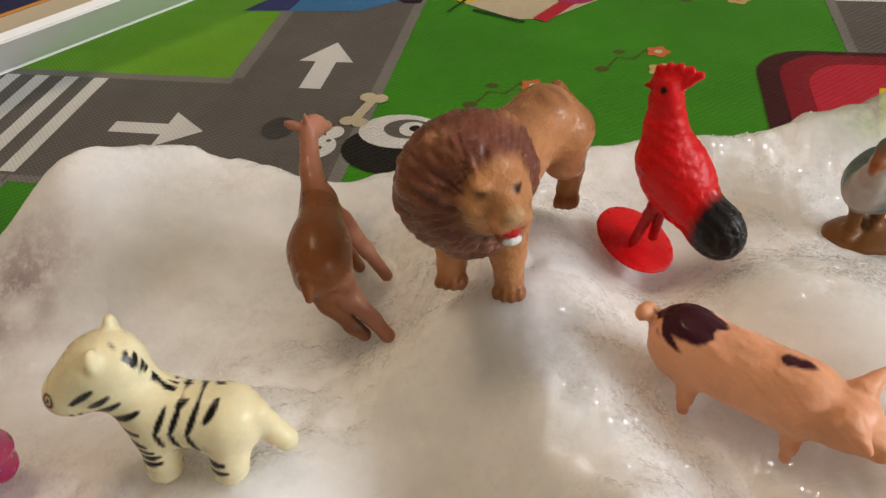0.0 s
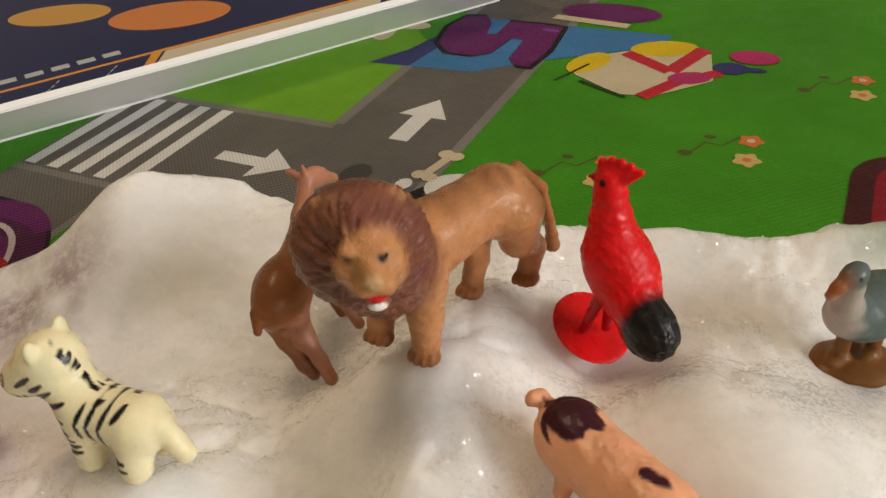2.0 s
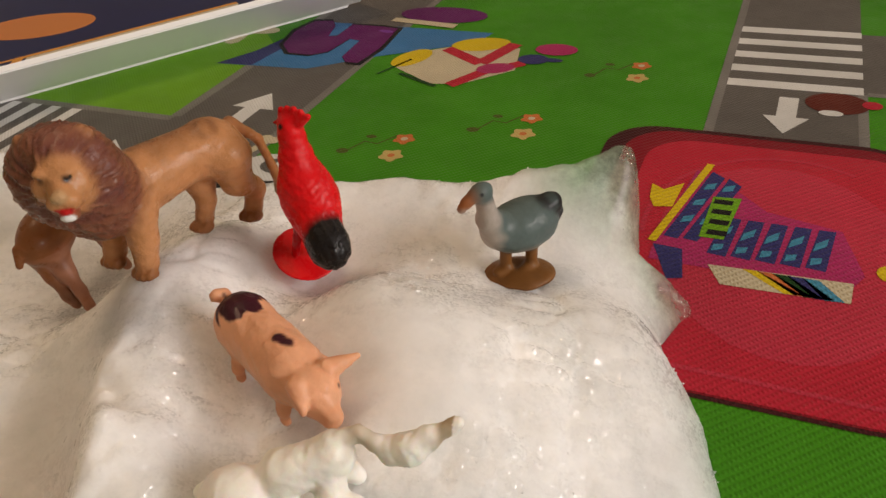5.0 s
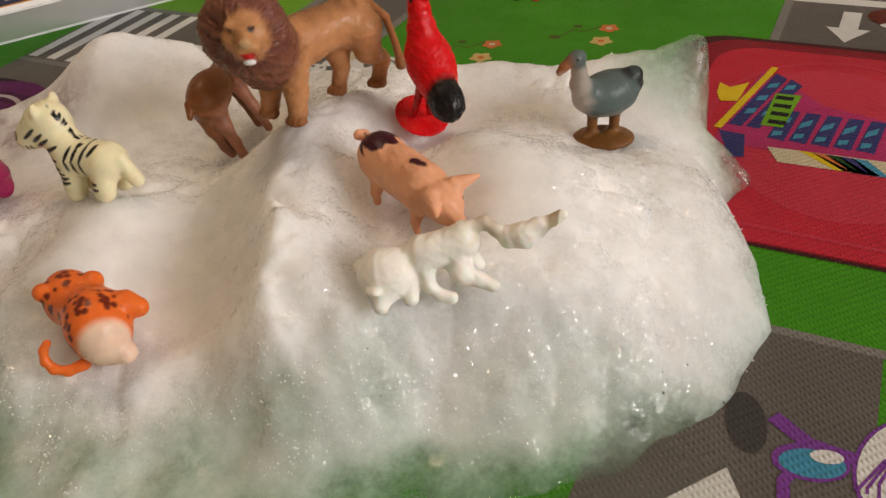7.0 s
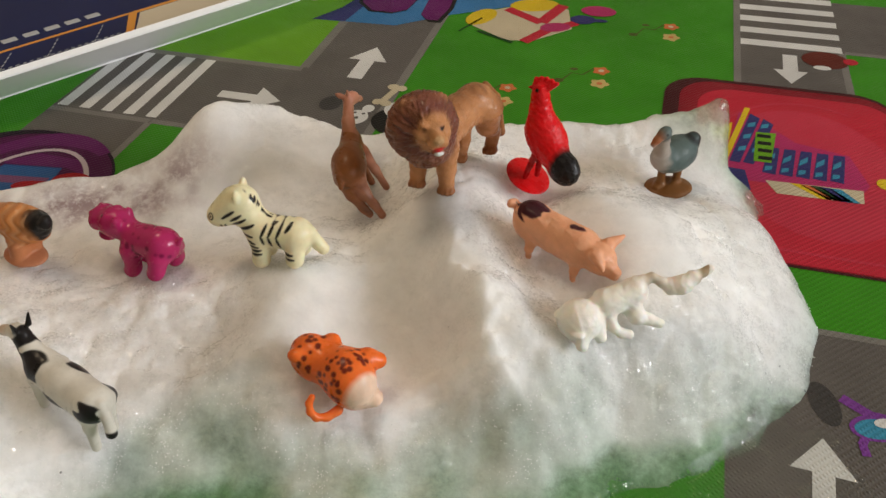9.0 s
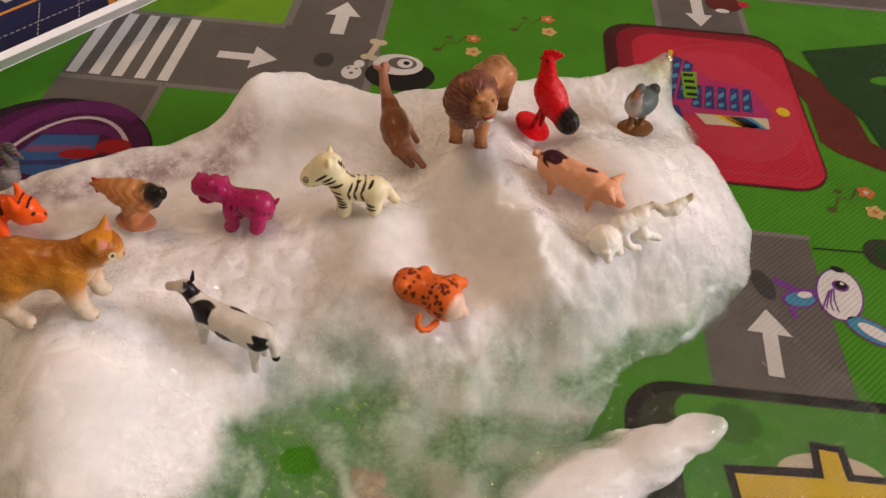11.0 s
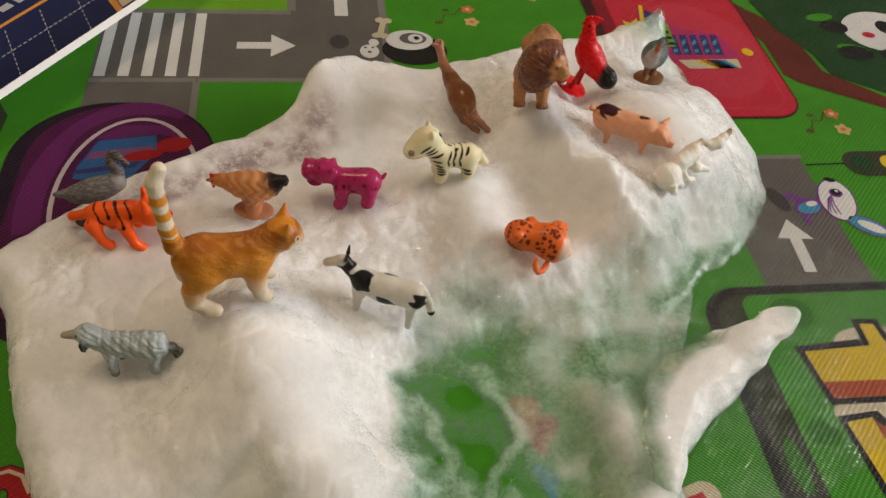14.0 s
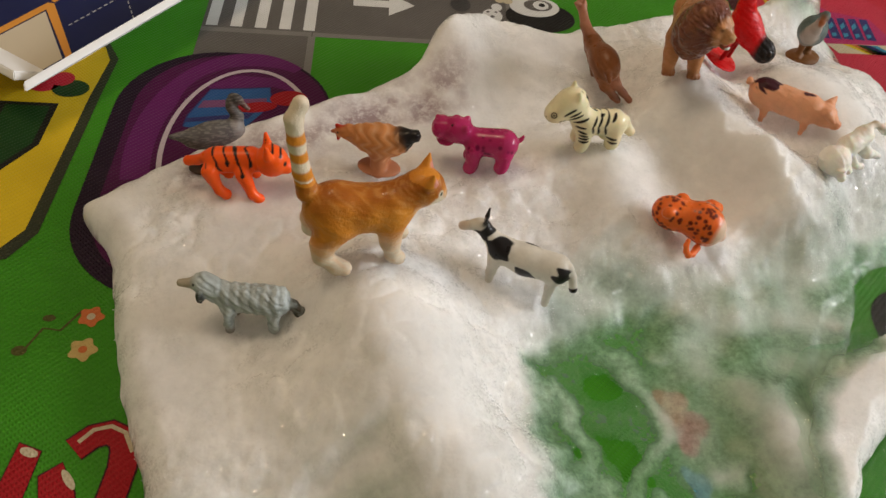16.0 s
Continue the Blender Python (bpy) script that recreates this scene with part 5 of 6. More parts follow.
def pig():
    skin, spot = (0.82, 0.4, 0.23), (0.05, 0.008, 0.016)
    f, left = np.array((0.84, -0.54, 0)), np.array((0.54, 0.84, 0))
    c = Clay()
    c.rod((5.15, 13.8, 5.4), (7.2, 12.35, 5.4), 0.82, 0.85, skin, 0.3)
    c.egg((5.1, 13.8, 5.5), (0.88, 0.78, 0.85), skin, f)
    c.egg((7.95, 11.9, 5.3), (0.8, 0.66, 0.7), skin, (0.8, -0.5, -0.3))
    c.rod((8.2, 11.7, 5.15), (8.62, 11.4, 4.95), 0.42, 0.3, skin, 0.15)
    for s in (-1, 1):
        root = np.array((8.05, 11.85, 5.75)) + left * s * 0.45
        tip = root + left * s * (0.75 if s > 0 else 0.25) + f * (0.25 if s > 0 else 0.5) + (0, 0, 0.12 if s > 0 else -0.35)
        c.rod(root, tip, 0.3, 0.09, skin, 0.12)
    for at, z in (((5.05, 13.05), 4.1), ((7.0, 11.8), 4.05)):
        for s in (0, 1):
            x, y = at[0] + left[0] * 1.05 * s, at[1] + left[1] * 1.05 * s
            c.chain([(x + 0.1, y + 0.25, 5.0, 0.36), (x, y, 4.5, 0.15), (x, y, z, 0.13)], skin, 0.2)
    c.chain([(4.5, 14.25, 5.7, 0.2), (4.25, 14.35, 5.95, 0.17), (4.12, 14.2, 6.0, 0.2)], skin, 0.1)

    def relief(p):
        return 0.024 * ripple(p, 0.12, 41) + 0.02 * ripple(p, 0.45, 42)

    def decorate(p, col):
        wob = 0.12 * ripple(p, 0.3, 43)
        col = wash(col, (0.85 + 2.2 * wob - np.linalg.norm((p - (5.05, 13.95, 6.2)) / (0.85, 0.95, 0.85), axis=1)) * 14, spot)
        col = wash(col, (0.33 + 2.0 * wob - np.linalg.norm((p - (7.1, 12.52, 6.2)) / (1.25, 0.8, 1.0), axis=1)) * 14, spot)
        # skin grows darker and redder down to the feet
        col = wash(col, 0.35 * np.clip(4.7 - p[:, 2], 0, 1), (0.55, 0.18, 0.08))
        for s in (-1, 1):
            e = np.array((8.5, 11.72, 5.5)) + left * s * 0.32
            col = dab(p, col, e, 0.07, INK)
        return col

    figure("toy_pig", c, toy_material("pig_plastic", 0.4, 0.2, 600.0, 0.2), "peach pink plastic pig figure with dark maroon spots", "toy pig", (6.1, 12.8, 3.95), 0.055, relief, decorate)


def fox():
    white, grey = (0.95, 0.91, 0.84), (0.5, 0.4, 0.28)
    c = Clay()
    c.egg((7.3, 8.7, 4.75), (0.85, 0.88, 0.78), white, (0.1, -1, -0.3))
    c.rod((7.4, 8.2, 4.5), (7.45, 7.75, 4.3), 0.42, 0.24, white, 0.2)
    for x, y, z, dx in ((6.6, 8.75, 4.9, -0.5), (7.25, 7.95, 4.75, 0.1)):
        c.egg((x, y, z), (0.36, 0.28, 0.12), white, (dx, -0.5, 0.1), melt=0.08)
    c.chain([(7.9, 9.15, 4.9, 0.5), (8.6, 9.5, 5.25, 0.52), (9.3, 9.85, 5.45, 0.55)], white, 0.18)
    c.egg((8.25, 9.35, 5.2), (0.5, 0.6, 0.55), white, (0.8, 0.5, 0.2), melt=0.15)
    c.chain([(9.4, 9.95, 5.8, 0.3), (9.9, 10.15, 6.0, 0.17), (10.35, 10.1, 5.8, 0.19), (10.7, 10.1, 5.66, 0.33), (11.1, 10.15, 5.75, 0.38), (11.5, 10.35, 5.98, 0.27), (11.8, 10.5, 6.12, 0.17), (12.1, 10.62, 6.28, 0.17)], white, 0.12)
    for points in ([(8.35, 9.15, 4.95, 0.34), (8.6, 8.75, 4.5, 0.2), (8.95, 8.75, 4.2, 0.18), (9.25, 8.8, 4.12, 0.2)], [(9.2, 9.6, 5.0, 0.46), (9.5, 9.2, 4.75, 0.33), (9.95, 9.25, 4.6, 0.22), (10.4, 9.3, 4.4, 0.2)],
                   [(7.95, 8.9, 4.7, 0.3), (8.15, 8.35, 4.25, 0.24)], [(9.1, 10.1, 5.0, 0.4), (9.6, 10.3, 4.3, 0.22)]):
        c.chain(points, white, 0.12)

    def relief(p):
        return 0.012 * ripple(p, 0.13, 51) + 0.018 * value_noise(p[:, 0] * 1.9 + 0.7 * p[:, 2] + 0.3 * ripple(p, 0.6, 54), p[:, 1] * 0.6 - p[:, 2] * 0.4, 0.24, 52) * (p[:, 2] > 4.4)

    def decorate(p, col):
        col = wash(col, 0.8 * np.clip(p[:, 0] - 9.6, 0, 0.25) * 4 * np.clip(10.5 - p[:, 0], 0, 0.3) * 3.3 * np.clip(p[:, 2] - 5.5, 0, 0.3) * 3, grey)
        col = wash(col, np.clip(p[:, 0] - 11.6, 0, 0.2) * 5 * (p[:, 0] < 12.02), grey)
        return wash(col, 0.4 * np.clip(p[:, 2] - 5.5, 0, 1) * (p[:, 0] < 10) * np.clip(0.5 + ripple(p, 0.3, 53), 0, 1), grey)

    figure("toy_fox", c, toy_material("fox_plastic", 0.45, 0.05, 500.0, 0.35), "off-white plastic fox figure pouncing with a raised tail", "toy fox", (8.6, 9.2, 4.0), 0.05, relief, decorate)


def cub():
    orange, cream = (0.85, 0.17, 0.03), (0.85, 0.6, 0.45)
    c = Clay()
    c.egg((-2.75, 6.25, 3.75), (1.0, 0.85, 0.9), orange, (-0.7, 0.4, 0.3))
    for x, y, z in ((-2.1, 6.75, 4.25), (-3.2, 5.75, 4.3)):
        c.egg((x, y, z), (0.36, 0.3, 0.3), orange, melt=0.15)
    c.egg((-1.2, 5.55, 3.6), (1.25, 1.0, 1.08), orange, (0.6, -0.6, -0.3), melt=0.4)
    c.rod((-2.5, 6.1, 3.75), (-1.4, 5.7, 3.7), 0.72, 0.85, orange, 0.3)
    c.chain([(-1.1, 6.0, 3.85, 0.55), (-0.6, 6.25, 3.95, 0.42), (-0.2, 6.35, 3.85, 0.32)], orange)
    c.chain([(-0.9, 5.2, 2.95, 0.5), (-0.2, 5.25, 2.95, 0.36)], cream)
    c.chain([(-1.5, 4.75, 2.6, 0.2), (-1.85, 4.4, 2.55, 0.16), (-2.2, 4.22, 2.7, 0.15), (-2.4, 4.22, 3.0, 0.14), (-2.45, 4.35, 3.3, 0.13), (-2.35, 4.5, 3.5, 0.13)], orange, 0.1)

    def decorate(p, col):
        belly = 0.9 - np.linalg.norm((p - (-0.45, 4.95, 3.5)) / (1.05, 0.95, 1.05), axis=1)
        col = wash(col, belly * 5, cream)
        rng = np.random.RandomState(5)
        for _ in range(300):
            v = rng.normal(size=3)
            v /= np.linalg.norm(v)
            head = rng.rand() < 0.4
            at = np.array((-2.75, 6.25, 3.75)) + v * 0.9 if head else np.array((-1.3, 5.6, 3.6)) + v * 1.06
            if np.linalg.norm((at - (-0.5, 5.0, 3.6)) / (1.0, 0.9, 1.0)) > 0.95:
                col = dab(p, col, at, rng.uniform(0.07, 0.13), (0.16, 0.022, 0.01), 0.05)
        return col

    figure("toy_leopard_cub", c, toy_material("cub_plastic", 0.3, 0.0, 400.0, 0.25), "orange plastic leopard cub with brown spots tipped over", "toy leopard", (-1.2, 5.1, 2.3), 0.055, None, decorate)


def zebra():
    cream = (0.86, 0.79, 0.52)
    c = Clay()
    c.egg((-7.3, 11.85, 6.6), (0.95, 0.78, 0.8), cream, (-0.85, -0.1, -0.5), melt=0.4)
    c.egg((-8.05, 11.65, 6.12), (0.62, 0.6, 0.52), cream, (-1, -0.1, -0.3), melt=0.45)
    for s in (-1, 1):
        c.egg((-7.1, 11.85 + 0.5 * s, 7.3), (0.14, 0.2, 0.3), cream, melt=0.15)
    c.chain([(-6.95, 11.75, 6.3, 0.62), (-6.3, 11.6, 5.5, 0.68), (-4.75, 11.5, 5.45, 0.76)], cream, 0.35)
    for x, y, z in ((-6.35, 11.15, 4.2), (-6.3, 12.05, 4.15), (-4.75, 10.95, 4.5), (-4.75, 12.0, 4.35)):
        c.chain([(x, 11.5 + 0.7 * (y - 11.5), 5.1, 0.46), (x, y, z + 0.3, 0.36), (x - 0.05, y, z, 0.4)], cream, 0.2)
    c.chain([(-4.15, 11.5, 5.6, 0.3), (-3.85, 11.5, 5.05, 0.26), (-3.65, 11.45, 4.85, 0.27)], cream, 0.15)
    neck = ((-7.76, 6.32, -7.2, 6.72), (-7.42, 6.2, -6.92, 6.55), (-7.38, 5.98, -6.76, 6.34), (-7.1, 5.8, -6.42, 6.12))
    arcs = ((-6.03, 5.3, -6.12, 5.67, -5.9, 6.1), (-5.7, 5.2, -5.81, 5.67, -5.58, 6.15), (-5.3, 5.2, -5.45, 5.67, -5.2, 6.18))
    bars = ((-6.95, 5.58, -6.5, 5.6), (-6.8, 5.34, -6.42, 5.28), (-6.72, 5.12, -6.3, 5.1), (-6.68, 4.9, -6.2, 4.94), (-6.66, 4.72, -6.2, 4.76), (-5.2, 4.98, -4.75, 5.0), (-5.1, 4.78, -4.7, 4.8), (-5.05, 5.95, -4.8, 6.2), (-5.65, 6.12, -5.35, 6.3))

    def decorate(p, col):
        side = np.abs(p[:, 1] - 11.6) > 0.2
        for ax, az, bx, bz in neck + bars:
            col = streak(p, col, (ax, az), (bx, bz), 0.075, INK, where=side)
        for ax, az, bx, bz, ex, ez in arcs:
            col = streak(p, col, (ax, az), (bx, bz), 0.07, INK)
            col = streak(p, col, (bx, bz), (ex, ez), 0.07, INK)
        crest = (np.abs(p[:, 1] - 11.7) < 0.14) & (p[:, 0] > -6.95) & (p[:, 0] < -5.75) & (p[:, 2] > 5.9)
        col = wash(col, crest * np.clip(0.2 + ripple(p, 0.14, 62) * 3, 0, 1), INK)
        for s in (-1, 1):
            eye = np.array((-8.3, 11.67 + 0.5 * s, 6.3))
            col = dab(p, col, eye, 0.17, INK)
            col = dab(p, col, eye + (-0.02, 0.03 * s, 0.02), 0.11, cream, 0.03)
            col = dab(p, col, eye + (-0.02, 0.03 * s, 0.02), 0.065, INK)
            col = dab(p, col, (-8.66, 11.6 + 0.2 * s, 6.05), 0.06, INK)
            for k in (0.0, 0.16):
                col = streak(p, col, (-7.92 + k, 5.78), (-7.87 + k, 5.98), 0.05, INK, where=(p[:, 1] - 11.65) * s > 0.1)
        return col

    figure("toy_zebra", c, toy_material("zebra_plastic", 0.27, 0.0, 300.0, 0.3), "pale cream plastic zebra figure with thin black stripes", "toy zebra", (-5.5, 11.5, 3.9), 0.05, None, decorate)


def hippo():
    magenta = (0.44, 0.022, 0.12)
    c = Clay()
    c.rod((-12.1, 11.4, 4.5), (-10.8, 11.0, 4.6), 0.74, 0.82, magenta, 0.3)
    c.egg((-13.2, 11.8, 5.0), (0.88, 0.74, 0.72), magenta, (-0.9, 0.25, 0.1), melt=0.35)
    c.egg((-14.0, 12.1, 5.0), (0.52, 0.72, 0.58), magenta, (-0.9, 0.25, 0.2), melt=0.2)
    c.egg((-13.75, 11.9, 4.3), (0.5, 0.5, 0.2), magenta, (-0.9, 0.25, 0.1), melt=0.12)
    for s in (-1, 1):
        c.egg((-12.75 - 0.11 * s, 11.65 - 0.42 * s, 5.42), (0.18, 0.18, 0.26), magenta, melt=0.15)
        c.egg((-13.3 - 0.1 * s, 11.85 - 0.35 * s, 5.5), (0.18, 0.16, 0.14), magenta, melt=0.1)
        c.egg((-14.25 - 0.08 * s, 12.2 - 0.3 * s, 5.35), (0.14, 0.12, 0.12), magenta, melt=0.08)
    for x, y, z in ((-12.4, 10.85, 3.1), (-12.2, 11.95, 3.05), (-10.9, 10.2, 3.6), (-10.6, 11.5, 3.4)):
        c.chain([(x + 0.05, 11.2 + 0.8 * (y - 11.2), 4.2, 0.48), (x, y, z + 0.2, 0.33), (x - 0.1, y - 0.02, z + 0.05, 0.36)], magenta, 0.2)
    c.rod((-9.95, 10.9, 4.9), (-9.8, 10.95, 5.1), 0.13, 0.09, magenta, 0.1)

    def decorate(p, col):
        rng = np.random.RandomState(8)
        for _ in range(70):
            at = np.array((rng.uniform(-12.8, -10.2), rng.uniform(10.2, 11.9), rng.uniform(4.0, 5.5)))
            col = dab(p, col, at, 0.11, (0.16, 0.004, 0.045), 0.08)
        for s in (-1, 1):
            col = dab(p, col, (-13.45 - 0.1 * s, 11.9 - 0.42 * s, 5.55), 0.08, INK)
        return wash(col, np.clip(ripple(p, 0.8, 71), 0, 1) * 0.4, (0.5, 0.05, 0.16))

    figure("toy_hippo", c, toy_material("hippo_plastic", 0.2, 0.0, 300.0, 0.15), "glossy magenta plastic hippo figure with an open mouth", "toy hippo", (-11.5, 11.0, 3.0), 0.055, None, decorate)


def hen():
    buff, rust = (0.58, 0.23, 0.075), (0.42, 0.13, 0.05)
    c = Clay()
    c.egg((-17.3, 11.05, 5.1), (1.55, 0.85, 0.88), buff, (-0.95, 0.32, -0.05))
    c.chain([(-18.3, 11.4, 5.15, 0.6), (-19.0, 11.7, 5.15, 0.36), (-19.3, 11.8, 5.1, 0.3)], buff)
    c.rod((-19.5, 11.85, 5.1), (-19.8, 11.95, 5.0), 0.12, 0.05, rust, 0.06)
    for t in (0, 0.18, 0.36):
        c.egg((-19.5 + t, 11.85 - t * 0.3, 5.42), (0.11, 0.07, 0.14), (0.5, 0.02, 0.015), melt=0.05)
    c.egg((-19.45, 11.75, 4.75), (0.09, 0.08, 0.16), (0.5, 0.02, 0.015), melt=0.04)
    c.rod((-16.3, 10.75, 5.4), (-15.65, 10.5, 5.75), 0.62, 0.32, INK, 0.2)
    for s in (-0.28, 0.28):
        c.rod((-17.3 + s * 0.4, 10.9 + s, 4.5), (-17.35 + s * 0.4, 10.65 + s, 3.6), 0.5, 0.42, (0.5, 0.19, 0.08), 0.2)
    c.egg((-17.4, 10.65, 3.6), (1.15, 0.75, 0.25), (0.5, 0.2, 0.1), (-0.95, 0.3, 0), melt=0.1)

    def relief(p):
        return 0.025 * np.sin(p[:, 0] * 11 + 2 * np.sin(p[:, 2] * 9)) * (p[:, 2] > 4.4)

    def decorate(p, col):
        col = wash(col, np.clip((p[:, 0] + 16.25) * 5, 0, 1) * (p[:, 2] > 4.8), INK)
        col = wash(col, 0.5 * np.clip(np.sin(p[:, 0] * 11 + 2 * np.sin(p[:, 2] * 9)), 0, 1) * (p[:, 0] > -18.6) * (p[:, 0] < -16.5) * (p[:, 2] > 4.4), (0.72, 0.4, 0.2))
        for s in (-1, 1):
            col = dab(p, col, (-19.42 + 0.08 * s, 11.82 + 0.27 * s, 5.2), 0.07, INK)
        return col

    figure("toy_hen", c, toy_material("hen_plastic", 0.35, 0.1), "buff orange plastic hen with a black tail on an oval base", "toy hen", (-17.4, 10.6, 3.15), 0.055, relief, decorate)


def goose():
    grey, dark = (0.1, 0.092, 0.088), (0.05, 0.045, 0.042)
    c = Clay()
    c.egg((-25.9, 13.3, 3.85), (1.6, 0.72, 0.72), grey, (0.97, 0.2, 0.08))
    c.rod((-27.0, 13.05, 3.95), (-27.95, 12.85, 4.15), 0.42, 0.12, grey, 0.2)
    c.chain([(-24.75, 13.65, 4.0, 0.52), (-24.6, 13.95, 4.5, 0.3), (-24.85, 14.1, 5.0, 0.26), (-24.85, 14.15, 5.3, 0.28)], grey, 0.2)
    c.egg((-24.6, 14.2, 5.45), (0.42, 0.29, 0.29), dark, (0.85, -0.2, -0.3), melt=0.1)
    c.rod((-24.35, 14.1, 5.3), (-24.0, 14.0, 4.95), 0.17, 0.11, (0.13, 0.05, 0.04), 0.06)
    for s in (-0.25, 0.25):
        c.rod((-25.9, 13.2 + s, 3.3), (-26.1, 12.9 + s, 2.2), 0.15, 0.13, dark, 0.1)
    c.egg((-26.2, 12.8, 2.12), (1.15, 0.75, 0.2), (0.06, 0.035, 0.02), (1, 0.1, 0), melt=0.08)

    def decorate(p, col):
        col = wash(col, 0.5 * np.clip(1.8 * value_noise(p[:, 0] * 0.5 + 0.2 * p[:, 2], p[:, 2] * 1.3 + p[:, 1], 0.075, 81) + 0.1, 0, 1) * (p[:, 2] > 2.6), (0.27, 0.25, 0.22))
        return wash(col, 0.8 * np.clip(0.9 - np.linalg.norm((p - (-24.7, 13.5, 4.0)) / (0.6, 0.6, 0.7), axis=1), 0, 0.4) * 2.5, (0.4, 0.37, 0.34))

    figure("toy_goose", c, toy_material("goose_plastic", 0.5, 0.15), "dark grey plastic goose standing at the edge of the ice", "toy goose", (-26.2, 12.8, 1.95), 0.055, None, decorate)


def tiger():
    orange = (1.0, 0.12, 0.012)
    c = Clay()
    c.rod((-25.6, 11.0, 4.15), (-23.9, 10.75, 4.3), 0.68, 0.68, orange, 0.3)
    c.egg((-22.85, 10.4, 4.5), (0.85, 0.78, 0.85), orange, (1, -0.2, -0.1))
    c.egg((-22.15, 10.3, 4.2), (0.42, 0.45, 0.38), orange, (1, -0.1, 0), melt=0.15)
    for s in (-1, 1):
        c.rod((-23.0, 10.38 + 0.45 * s, 5.15), (-23.05, 10.38 + 0.55 * s, 5.8), 0.26, 0.1, orange, 0.12)
    for x, y, z in ((-23.75, 9.6, 2.65), (-23.9, 11.3, 2.9), (-25.4, 10.0, 2.7), (-25.3, 11.5, 2.75)):
        c.chain([(x - 0.55, 10.9 + 0.6 * (y - 10.9), 3.9, 0.42), (x - 0.15, y, z + 0.3, 0.23), (x + 0.15, y - 0.05, z + 0.02, 0.29)], orange, 0.2)
    c.chain([(-26.1, 11.1, 4.3, 0.27), (-26.6, 11.3, 3.9, 0.25), (-27.05, 11.45, 3.75, 0.27)], orange, 0.15)

    def decorate(p, col):
        wob = 0.1 * ripple(p, 0.4, 91)
        body = (p[:, 0] < -23.75) & (p[:, 0] > -26.1) & (p[:, 2] > 4.15 + 0.2 * np.sin(p[:, 0] * 6))
        col = wash(col, body * (np.sin((p[:, 0] + 0.35 * (p[:, 2] - 4.4) + wob) * 11) - 0.62) * 6, INK)
        brow = (p[:, 2] > 4.95) & (p[:, 0] > -23.1) & (np.abs(p[:, 1] - 10.4) < 0.45)
        col = wash(col, brow * (np.sin((p[:, 0] + wob) * 17) - 0.5) * 6, INK)
        for s in (-1, 1):
            col = dab(p, col, (-22.2, 10.36 + 0.42 * s, 4.65), 0.12, INK)
        return dab(p, col, (-21.75, 10.28, 4.35), 0.1, INK)

    figure("toy_tiger", c, toy_material("tiger_plastic", 0.34, 0.0, 300.0, 0.2), "bright orange plastic tiger figure with black stripes", "toy tiger", (-24.7, 10.8, 2.5), 0.055, None, decorate)


